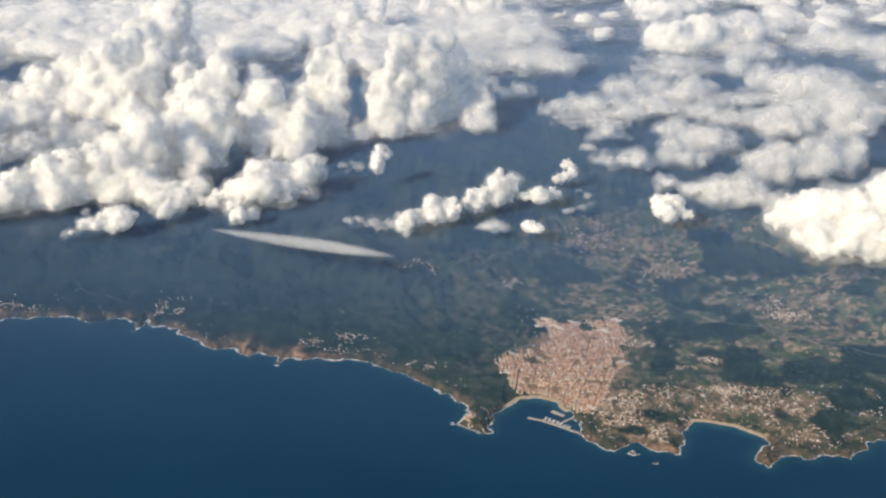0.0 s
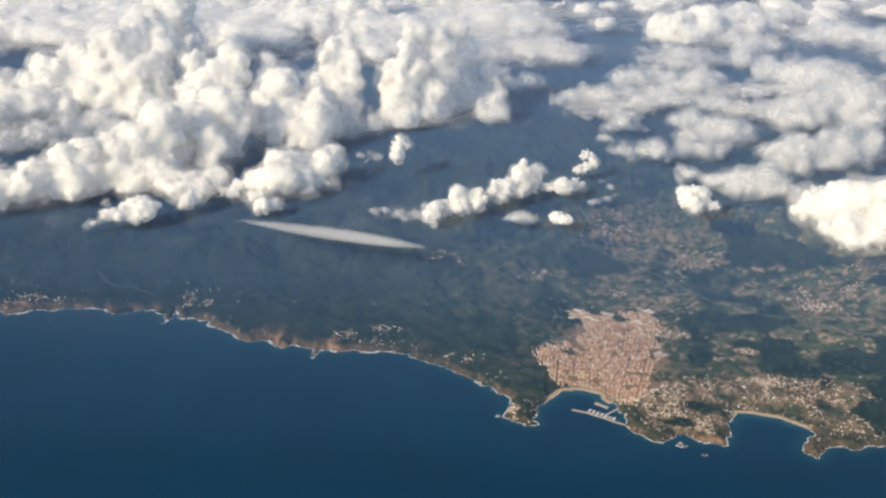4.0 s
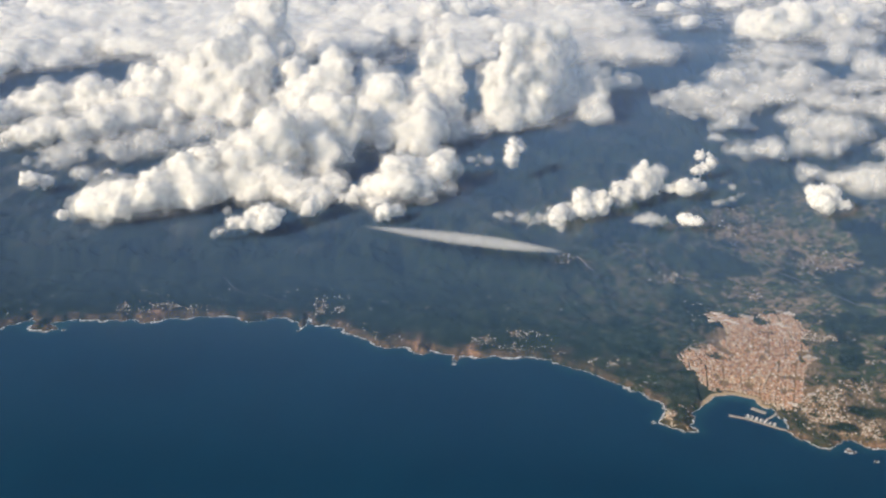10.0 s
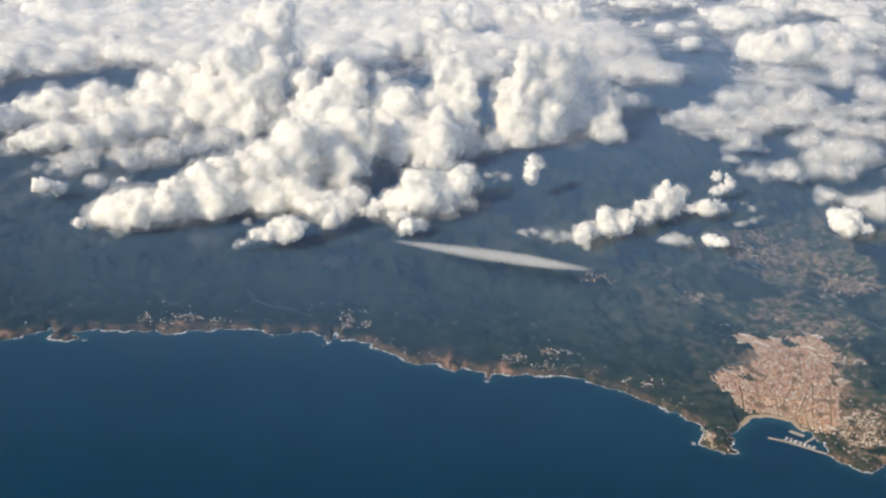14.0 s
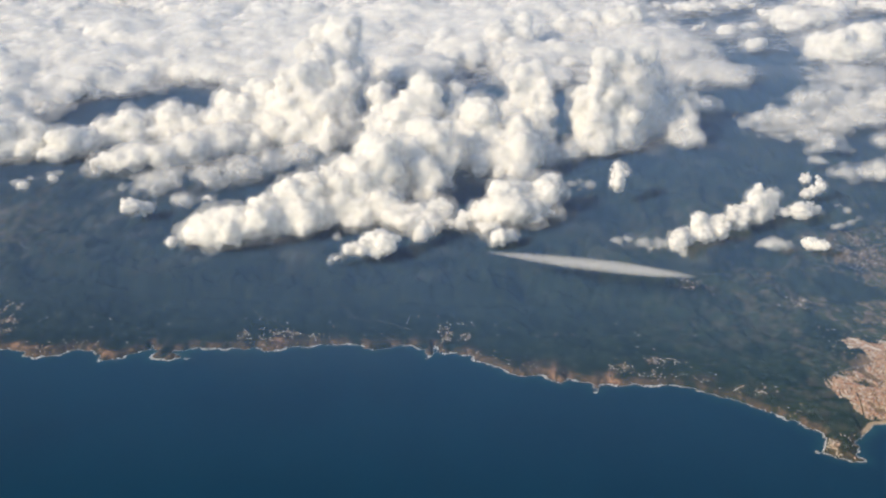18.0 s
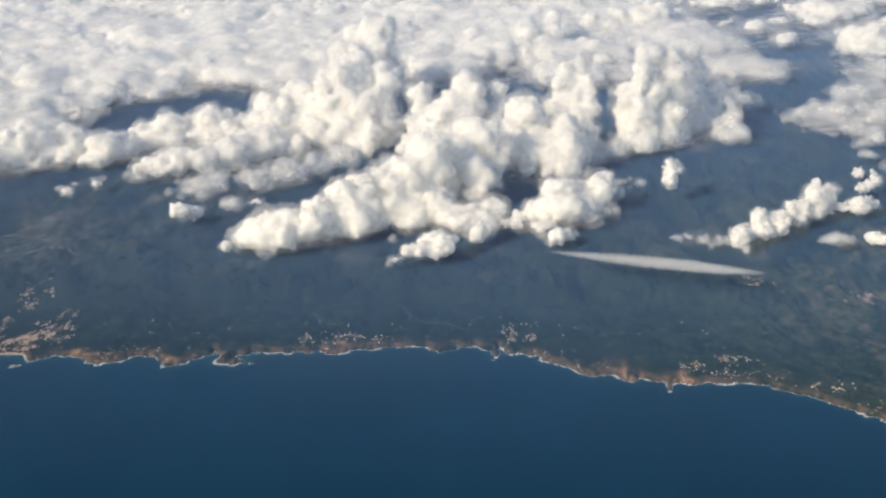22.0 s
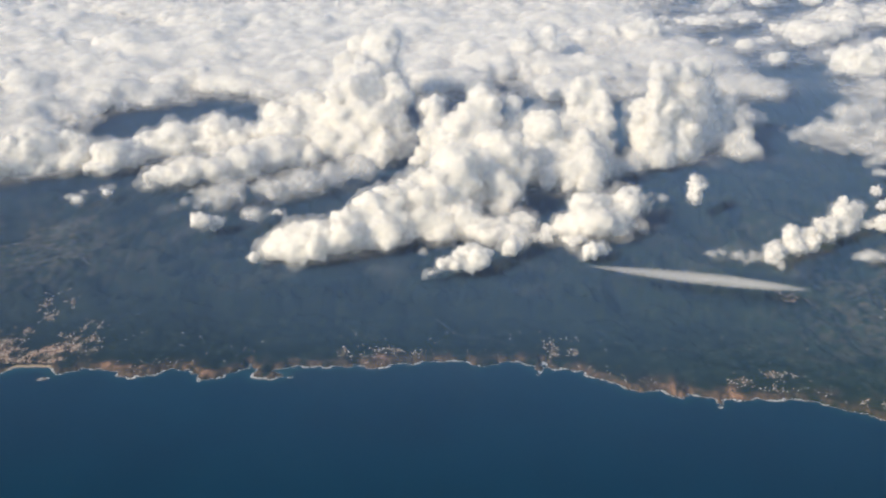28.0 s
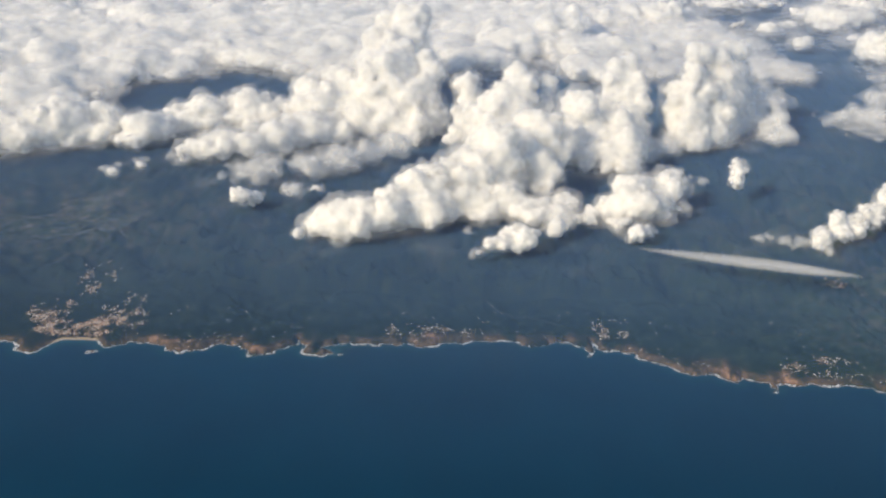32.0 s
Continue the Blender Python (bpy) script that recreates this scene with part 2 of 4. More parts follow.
CORNERS = np.array([(i, j, k) for i in (0, 1) for j in (0, 1) for k in (0, 1)])
EDGES = [(a, b) for a in range(8) for b in range(a + 1, 8) if np.abs(CORNERS[a] - CORNERS[b]).sum() == 1]


def skin(field, axes):
    """The surface on which a field of numbers on a box is nought: its places and its four-cornered faces."""
    s = field > 0
    count = sum(s[c[0]:s.shape[0] - 1 + c[0], c[1]:s.shape[1] - 1 + c[1], c[2]:s.shape[2] - 1 + c[2]].astype(np.int8) for c in CORNERS)
    cells = np.argwhere((count > 0) & (count < 8))
    if not len(cells):
        return None
    vals = np.stack([field[tuple((cells + c).T)] for c in CORNERS], 1)
    place, hits = np.zeros((len(cells), 3)), np.zeros((len(cells), 1))
    for a, b in EDGES:
        m = ((vals[:, a] > 0) != (vals[:, b] > 0))[:, None]
        d = vals[:, a] - vals[:, b]
        f = (vals[:, a] / np.where(np.abs(d) < 1e-12, 1, d))[:, None]
        place += np.where(m, CORNERS[a] + f * (CORNERS[b] - CORNERS[a]), 0)
        hits += m
    place = cells + place / hits
    step = np.array([a[1] - a[0] for a in axes])
    verts = np.array([a[0] for a in axes]) + place * step
    index = np.full(count.shape, -1, dtype=np.int32)
    index[tuple(cells.T)] = np.arange(len(cells))
    quads = []
    for axis in range(3):
        lo = [slice(1, -1)] * 3
        hi = [slice(1, -1)] * 3
        lo[axis], hi[axis] = slice(0, -1), slice(1, None)
        sa, sb = s[tuple(lo)], s[tuple(hi)]
        e = np.argwhere(sa != sb)
        rising = ~sa[tuple(e.T)]
        off = np.ones(3, dtype=int)
        off[axis] = 0
        e = e + off
        u, v = [a for a in range(3) if a != axis]
        du, dv = np.eye(3, dtype=int)[u], np.eye(3, dtype=int)[v]
        q = np.stack([index[tuple((e - du - dv).T)], index[tuple((e - dv).T)], index[tuple(e.T)], index[tuple((e - du).T)]], 1)
        flip = rising if axis != 1 else ~rising
        q[flip] = q[flip][:, ::-1]
        quads.append(q)
    quads = np.concatenate(quads)
    return verts, quads[(quads >= 0).all(1)]


# ---- the coast in plan ----
COAST_EAST = [(3.318, 8.737), (3.096, 8.659), (2.945, 8.48), (2.719, 8.404), (2.519, 8.321), (2.296, 8.367), (2.2, 8.274), (2.092, 8.163), (2.012, 8.23), (2.021, 8.372),
              (2.187, 8.561), (2.096, 8.703), (1.901, 8.841), (1.689, 8.896), (1.514, 8.913), (1.406, 8.747), (1.361, 8.54), (1.275, 8.289), (1.165, 8.346), (0.983, 8.408),
              (0.908, 8.481), (0.794, 8.392), (0.71, 8.317), (0.551, 8.371), (0.418, 8.479), (0.349, 8.595), (0.398, 8.787), (0.288, 8.994), (0.144, 9.162), (-0.063, 9.237),
              (-0.239, 9.199), (-0.378, 9.005), (-0.46, 8.909), (-0.496, 8.743), (-0.546, 8.633), (-0.482, 8.513), (-0.604, 8.493), (-0.75, 8.563), (-0.855, 8.659), (-0.772, 8.828)]
COAST_CLIFFS = [(-0.769, 8.994), (-0.913, 9.096), (-0.999, 9.24), (-1.149, 9.335), (-1.347, 9.452), (-1.472, 9.554), (-1.689, 9.663), (-1.833, 9.767), (-2.043, 9.869), (-2.21, 9.896),
                (-2.463, 9.862), (-2.716, 9.827), (-2.828, 9.886), (-2.95, 9.849), (-2.968, 9.74), (-3.029, 9.896), (-3.293, 10.013), (-3.348, 9.857), (-3.465, 9.916), (-3.53, 10.03),
                (-3.77, 9.995), (-3.967, 10.11), (-4.19, 10.28), (-4.36, 10.35), (-4.464, 10.49), (-4.721, 10.517), (-4.826, 10.609), (-4.885, 10.736), (-4.922, 10.418), (-4.977, 10.613),
                (-5.138, 10.704), (-5.371, 10.673), (-5.603, 10.541), (-5.703, 10.591), (-5.837, 10.699), (-6.07, 10.654), (-6.4, 10.572), (-6.602, 10.602), (-6.728, 10.505), (-6.924, 10.463)]
COAST_WEST = [(-7.068, 10.555), (-7.332, 10.522), (-7.597, 10.488), (-7.802, 10.503), (-7.99, 10.43), (-8.08, 10.3), (-7.872, 10.226), (-8.12, 10.2), (-8.25, 10.23), (-8.23, 10.416),
              (-8.355, 10.554), (-8.39, 10.404), (-8.563, 10.276), (-8.667, 10.156), (-8.852, 10.101), (-8.913, 10.252), (-8.971, 10.291), (-9.198, 10.377), (-9.357, 10.337), (-9.455, 10.214),
              (-9.62, 10.203), (-9.809, 10.161), (-9.876, 10.257), (-10.068, 10.316), (-10.179, 10.338), (-10.364, 10.369), (-10.526, 10.255), (-10.604, 10.191), (-10.781, 10.37), (-10.99, 10.375),
              (-11.193, 10.356), (-11.276, 10.232), (-11.345, 10.082), (-11.444, 10.004), (-11.637, 10.09), (-11.782, 10.27), (-11.933, 10.29)]


BEACHES = ((-0.40, 0.28, 8.9, 9.5), (1.45, 2.16, 8.6, 9.1), (-11.28, -10.76, 10.2, 10.6))


def roughened(line, rounds, size, seed, calm=()):
    """A line with ever smaller kinks put into it, but for the calm boxes (x0, x1, y0, y1)."""
    rnd = np.random.RandomState(seed)
    pts = np.array(line)
    for k in range(rounds):
        a, b = pts[:-1], pts[1:]
        along = b - a
        quiet = np.ones((len(a), 1))
        for x0, x1, y0, y1 in calm:
            quiet[(a[:, 0] > x0) & (a[:, 0] < x1) & (a[:, 1] > y0) & (a[:, 1] < y1)] = 0.15
        mid = (a + b) / 2 + np.stack([-along[:, 1], along[:, 0]], 1) * quiet * rnd.uniform(-size, size, (len(a), 1))
        pts = np.concatenate([np.stack([a, mid], 1).reshape(-1, 2), pts[-1:]])
    return pts


SHORE = roughened([(30, 7.0), (9, 8.3), (5, 8.9)] + COAST_EAST + COAST_CLIFFS + COAST_WEST + [(-13.2, 9.9), (-15, 9.8), (-22, 8.0), (-45, 4.0)], 3, 0.27, 3, BEACHES)


def inland(x, y):
    """The distance from the shore in kilometres, with the sea as minus."""
    d2, inside = np.full(x.shape, 1e9), np.zeros(x.shape, dtype=bool)
    for (ax, ay), (bx, by) in zip(SHORE[:-1], SHORE[1:]):
        ex, ey = bx - ax, by - ay
        f = np.clip(((x - ax) * ex + (y - ay) * ey) / (ex * ex + ey * ey), 0, 1)
        d2 = np.minimum(d2, (x - ax - f * ex) ** 2 + (y - ay - f * ey) ** 2)
        lo, hi = min(ax, bx), max(ax, bx)
        over = (x >= lo) & (x < hi)
        if over.any():
            inside ^= over & (y > ay + (x - ax) / (ex if abs(ex) > 1e-9 else 1e-9) * ey)
    return np.where(inside, 1, -1) * np.sqrt(d2)


def smooth(a, lo, hi):
    f = np.clip((a - lo) / (hi - lo), 0, 1)
    return f * f * (3 - 2 * f)


def bell(x, y, cx, cy, rx, ry):
    return np.exp(-((x - cx) / rx) ** 2 - ((y - cy) / ry) ** 2)




def beach_share(x, y):
    return np.clip(sum(smooth(x, x0 - 0.03, x0 + 0.03) * (1 - smooth(x, x1 - 0.03, x1 + 0.03)) * (y > y0) * (y < y1) for x0, x1, y0, y1 in BEACHES), 0, 1)


def heights(x, y, d):
    """The land's height in kilometres; d is the distance from the shore."""
    plain_land = np.clip(bell(x, y, 1.6, 11.2, 2.6, 3.2) * 1.25 + bell(x, y, -11.3, 10.9, 0.9, 1.3) + bell(x, y, -12.6, 14, 2.2, 2.0) * 0.8, 0, 1)
    hill = 0.03 + 0.42 * smooth(d, 0.0, 3.2) * (1 - 0.6 * smooth(d, 5, 9))
    ridge = 1 - np.abs(2 * fbm(x * 0.9 + 0.45 * y + 3, y * 0.9 - 0.3 * x, 5, 0.55) - 1) * 2.4
    up = hill * (0.25 + 0.95 * np.clip(ridge, 0, 1)) * (1 - 0.9 * plain_land)
    sandy = beach_share(x, y)
    cliff = (0.035 + 0.03 * fbm(x * 3, y * 3, 2)) * (1 - 0.75 * plain_land) + 0.008
    rim = np.where(sandy > 0.3, smooth(d, 0, 0.5) * 0.02 + np.clip(d, 0, 0.1) * 0.03, smooth(d, 0.0, 0.07) * cliff)
    up = np.minimum(up, 0.36 + 0.06 * ridge)
    z = np.where(d > 0, rim + up * smooth(d, 0, 0.6), np.maximum(d * 0.35, -0.03))
    return z


def graded(a, b, fine0, fine1, step, growth):
    mid = list(np.arange(fine0, fine1 + step / 2, step))
    lo, hi, s = [], [], step
    v = fine0
    while v > a:
        s *= growth
        v -= s
        lo.append(v)
    s, v = step, mid[-1]
    while v < b:
        s *= growth
        v += s
        hi.append(v)
    return np.array(lo[::-1] + mid + hi)


GX = graded(-55, 40, -12.1, 3.5, 0.02, 1.07)
GY = graded(7.6, 55, 8.05, 10.85, 0.018, 1.028)
XX, YY = np.meshgrid(GX, GY, indexing="ij")
NEAR = YY < 11.6
DD = np.where(NEAR, 0.0, YY - 9.6)
DD[NEAR] = inland(XX[NEAR], YY[NEAR])
ZZ = heights(XX, YY, DD)


def ground_at(x, y):
    """Height of the built ground at one place or many."""
    i = np.clip(np.searchsorted(GX, x) - 1, 0, len(GX) - 2)
    j = np.clip(np.searchsorted(GY, y) - 1, 0, len(GY) - 2)
    u, v = (x - GX[i]) / (GX[i + 1] - GX[i]), (y - GY[j]) / (GY[j + 1] - GY[j])
    return (ZZ[i, j] * (1 - u) + ZZ[i + 1, j] * u) * (1 - v) + (ZZ[i, j + 1] * (1 - u) + ZZ[i + 1, j + 1] * u) * v


# built-up places: x, y, half-widths, closeness
TOWNS_NEAR = [(0.30, 9.95, 0.55, 0.85, 1.0), (0.10, 9.4, 0.38, 0.3, 0.9), (0.75, 9.0, 0.35, 0.45, 0.9), (1.25, 9.15, 0.5, 0.45, 0.6), (1.0, 8.62, 0.5, 0.2, 0.7), (2.15, 9.35, 0.5, 0.35, 0.7),
              (2.6, 8.85, 0.6, 0.4, 0.45), (-0.66, 8.72, 0.18, 0.20, 0.8), (-1.30, 9.75, 0.25, 0.12, 0.4), (0.75, 13.5, 0.55, 0.7, 0.5), (1.62, 12.67, 0.45, 0.35, 0.35), (2.6, 11.7, 0.32, 0.25, 0.7),
              (2.9, 11.36, 0.3, 0.2, 0.7), (3.84, 12.2, 0.35, 0.3, 0.5), (3.45, 11.67, 0.25, 0.2, 0.5), (-1.7, 12.1, 0.3, 0.5, 0.35)]
TOWNS_FAR = [(-0.5, 11.78, 0.3, 0.22, 0.4), (0.38, 11.6, 0.25, 0.2, 0.5), (1.49, 9.88, 0.2, 0.18, 0.6), (1.88, 10.26, 0.2, 0.2, 0.6), (1.84, 9.53, 0.25, 0.15, 0.7), (1.14, 10.53, 0.35, 0.16, 0.5),
              (3.1, 9.35, 0.5, 0.4, 0.2), (-11.12, 10.64, 0.55, 0.24, 1.9), (-10.65, 10.85, 0.4, 0.25, 0.7), (-11.37, 11.9, 0.3, 0.4, 0.5), (-11.65, 11.1, 0.3, 0.35, 0.8), (-10.75, 11.1, 0.3, 0.5, 0.4),
              (-4.65, 10.95, 0.28, 0.28, 0.35), (-6.85, 10.75, 0.6, 0.2, 0.3), (-2.4, 10.2, 0.5, 0.25, 0.25)]
TOWNS = TOWNS_NEAR + TOWNS_FAR
# dark woods between them: x, y and half-widths
WOODS = [(1.58, 10.9, 0.5, 0.28), (2.27, 10.33, 0.2, 0.25), (1.2, 8.95, 0.17, 0.14), (0.87, 8.64, 0.16, 0.09), (2.86, 10.0, 0.35, 0.28), (3.17, 9.4, 0.3, 0.2), (3.6, 10.3, 0.4, 0.4), (2.84, 12.76, 1.0, 0.6),
         (-1.04, 10.2, 0.4, 0.35), (1.3, 10.0, 0.14, 0.3), (2.3, 9.75, 0.3, 0.16), (2.9, 8.95, 0.25, 0.2), (0.1, 12.3, 0.6, 0.4)]


def wooded(x, y):
    return np.clip(sum(np.exp(-(((x - a) / p) ** 2 + ((y - b) / q) ** 2) ** 2) for a, b, p, q in WOODS), 0, 1)


built = np.clip(sum(min(c, 0.95) * np.exp(-(((XX - x) / a) ** 2 + ((YY - y) / b) ** 2) ** 2) for x, y, a, b, c in TOWNS), 0, 1)
mottle = fbm(XX * 8, YY * 6, 3)
built = smooth(mottle + built * 0.55 + 0.13 * smooth(XX, -0.8, 0.3), 0.72, 1.0) * smooth(built, 0.04, 0.2) * (DD > 0.02)
built = np.maximum(built, 0.8 * (bell(XX, YY, -12.05, 13.65, 0.2, 0.12) > 0.4) + 0.6 * (bell(XX, YY, -0.1, 10.42, 0.12, 0.1) > 0.45))
farm = np.clip(bell(XX, YY, 2.5, 11.6, 2.6, 2.6) * 1.4 + bell(XX, YY, -13.0, 13.9, 1.6, 1.2) * 0.3 + 0.10 * smooth(YY, 11, 14), 0, 1) * smooth(fbm(XX * 1.8 + 5, YY * 1.6, 3), 0.34, 0.42)
red_cliffs = sum(bell(XX, YY, x, y, a, b) for x, y, a, b in ((-3.44, 10.12, 0.09, 0.16), (-3.7, 10.2, 0.2, 0.12), (-2.79, 10.04, 0.09, 0.13), (-2.95, 9.97, 0.07, 0.1), (-1.82, 9.97, 0.14, 0.09), (-9.6, 10.25, 0.5, 0.08), (-6.9, 10.55, 0.6, 0.08), (1.15, 8.38, 0.2, 0.06), (-0.65, 8.58, 0.2, 0.1)))
scrub = 0.25 * (1 - smooth(DD, 0.05, 0.16 + 0.22 * fbm(XX * 2.2, YY * 2.2, 2))) * smooth(fbm(XX * 7 + 3, YY * 4, 4, 0.65), 0.40, 0.60) * (1 - 0.6 * smooth(XX, -1.5, -0.5))
rock = np.clip(scrub * (DD > 0.02) + (1 - smooth(DD, 0.015, 0.06 + 0.08 * fbm(XX * 4, YY * 4, 2))) * smooth(fbm(XX * 11, YY * 11, 3), 0.30, 0.62) + red_cliffs * 0.5 * smooth(fbm(XX * 9, YY * 9, 3), 0.3, 0.6), 0, 1) * (1 - beach_share(XX, YY))
cliff = np.clip(sum(bell(XX, YY, x, y, a, b) for x, y, a, b in ((-3.45, 10.05, 0.035, 0.14), (-3.40, 9.92, 0.05, 0.04), (-2.83, 9.98, 0.05, 0.10), (-2.78, 9.88, 0.07, 0.04), (-6.78, 10.66, 0.10, 0.06), (-9.7, 10.33, 0.12, 0.05), (-10.05, 10.40, 0.08, 0.05), (-8.8, 10.22, 0.08, 0.05), (1.2, 8.36, 0.12, 0.04))), 0, 1) * smooth(fbm(XX * 10, YY * 10, 3), 0.30, 0.52) * (DD > 0.012)
sand = beach_share(XX, YY) * (DD < 0.055) * (DD > -0.05)
clearing = 1 - smooth(wooded(XX, YY) * 0.8 + 1.5 * (fbm(XX * 5 + 2, YY * 5, 4, 0.6) - 0.5), 0.25, 0.5)
fine_mix = smooth(fbm(XX * 20, YY * 15, 3, 0.6), 0.40, 0.58)
built = built * np.where(bell(XX, YY, 0.3, 10.0, 0.7, 1.0) > 0.4, 1.0, 0.25 + 0.75 * fine_mix)
built, farm = built * clearing * np.where(XX < -10, 0.45 * fine_mix, 1.0), farm * clearing
ni, nj = XX.shape
idx = np.arange(ni * nj).reshape(ni, nj)
ground = mesh_object("ground", np.stack([XX, YY, ZZ], -1).reshape(-1, 3), np.stack([idx[:-1, :-1], idx[1:, :-1], idx[1:, 1:], idx[:-1, 1:]], -1).reshape(-1, 4), LAND)
for key, values in (("built", built), ("farm", farm), ("rock", rock), ("sand", sand), ("cliff", cliff)):
    ground.data.attributes.new(key, "FLOAT", "POINT").data.foreach_set("value", values.astype(np.float32).ravel())
tagged(ground, "dark wooded coastal hills with fields and tan cliffs", "land", kind="structure")

WX = np.concatenate([[-60], GX[(GX > -50) & (GX < 35)][::2], [45]])
WY = np.concatenate([[-30, -10, 0, 4, 6, 7], GY[GY < 11.4][::2], [14]])
WXX, WYY = np.meshgrid(WX, WY, indexing="ij")
depth = np.full(WXX.shape, 1.0)
close = (WYY > 7.3) & (WYY < 11.5)
depth[close] = -inland(WXX[close], WYY[close])
shallow = (0.35 + 0.4 * sum(bell(WXX, WYY, a, b, c, d) for a, b, c, d in ((0.0, 9.1, 0.4, 0.25), (1.8, 8.75, 0.4, 0.25), (-11.1, 10.25, 0.5, 0.2), (-8.0, 10.4, 0.4, 0.2)))) * (1 - smooth(depth, 0.01, 0.10 + 0.10 * fbm(WXX * 2, WYY * 2, 2)))
idx = np.arange(WXX.size).reshape(WXX.shape)
sea = mesh_object("water", np.stack([WXX, WYY, np.zeros(WXX.shape)], -1).reshape(-1, 3), np.stack([idx[:-1, :-1], idx[1:, :-1], idx[1:, 1:], idx[:-1, 1:]], -1).reshape(-1, 4), SEA)
sea.data.attributes.new("shallow", "FLOAT", "POINT").data.foreach_set("value", shallow.astype(np.float32).ravel())
tagged(sea, "deep blue open sea with clearer water inshore", "sea", kind="structure")

# added flat sheet: its tint stands in for haze in the air
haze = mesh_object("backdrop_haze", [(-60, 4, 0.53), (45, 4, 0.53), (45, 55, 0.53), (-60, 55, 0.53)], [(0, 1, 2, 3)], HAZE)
tagged(haze, "flat blue sheet standing in for distance haze over the land", "haze", kind="structure")
# second added sheet: its tint hazes the clouds and lifts their dark parts
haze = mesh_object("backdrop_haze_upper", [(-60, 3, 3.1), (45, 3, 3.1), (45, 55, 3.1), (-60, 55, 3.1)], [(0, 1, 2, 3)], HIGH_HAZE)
tagged(haze, "flat pale blue sheet standing in for haze above the clouds", "haze", kind="structure")

# ---- clouds ----
BASE = 0.66


def seed_table(cells, fine):
    """A box that repeats, of how near each place lies to the closest of points strewn one to a cell: 1 on the point, about 0 farthest off."""
    jitter = np.random.RandomState(12).rand(cells, cells, cells, 3).astype(np.float32)
    n = cells * fine
    axis = (np.arange(n) + 0.5) / fine
    cell = np.arange(n) // fine
    part_of = (axis - cell).astype(np.float32)
    best = np.full((n, n, n), 9.0, dtype=np.float32)
    for i in (-1, 0, 1):
        for j in (-1, 0, 1):
            for k in (-1, 0, 1):
                at = jitter[np.ix_((cell + i) % cells, (cell + j) % cells, (cell + k) % cells)]
                d = (at[..., 0] + i - part_of[:, None, None]) ** 2 + (at[..., 1] + j - part_of[None, :, None]) ** 2 + (at[..., 2] + k - part_of[None, None, :]) ** 2
                np.minimum(best, d, out=best)
    return 1 - np.sqrt(best)


CELLS, FINE = 8, 12
KNOBS = seed_table(CELLS, FINE)


def nearest_seed(places, size, seed):
    """The table of strewn points, stretched to that size and shifted, at each place."""
    shift = np.random.RandomState(seed).rand(3) * CELLS
    q = ((places / size + shift) * FINE - 0.5).astype(np.float32)
    i = np.floor(q).astype(np.int32)
    u = q - i
    n = CELLS * FINE
    lo, hi = i % n, (i + 1) % n
    total = 0.0
    for a in (0, 1):
        for b in (0, 1):
            for c in (0, 1):
                w = (u[:, 0] if a else 1 - u[:, 0]) * (u[:, 1] if b else 1 - u[:, 1]) * (u[:, 2] if c else 1 - u[:, 2])
                total = total + w * KNOBS[(hi if a else lo)[:, 0], (hi if b else lo)[:, 1], (hi if c else lo)[:, 2]]
    return total


def pieces_of(count, quads):
    """For each vertex the lowest number of the vertices that it hangs together with."""
    label = np.arange(count)
    while True:
        low = label[quads].min(1)
        fresh = label.copy()
        for k in range(4):
            np.minimum.at(fresh, quads[:, k], low)
        fresh = fresh[fresh]
        if (fresh == label).all():
            return label
        label = fresh


def without_crumbs(verts, quads, least):
    """The pieces of a skin, largest first, each as places and faces; those smaller than least are left out."""
    label = pieces_of(len(verts), quads)
    keys, sizes = np.unique(label, return_counts=True)
    for key in keys[np.argsort(-sizes)]:
        mine = label == key
        if mine.sum() < least:
            break
        number = np.cumsum(mine) - 1
        yield verts[mine], number[quads[mine[quads[:, 0]]]]


def closed(field):
    for a in (0, -1):
        field[a], field[:, a], field[:, :, a] = -9, -9, -9
    return field


def blurred(field, reach):
    """A box of numbers, each the mean of its neighbours along the three axes."""
    for axis in range(3):
        field = sum(np.roll(field, k, axis) for k in range(-reach, reach + 1)) / (2 * reach + 1)
    return field


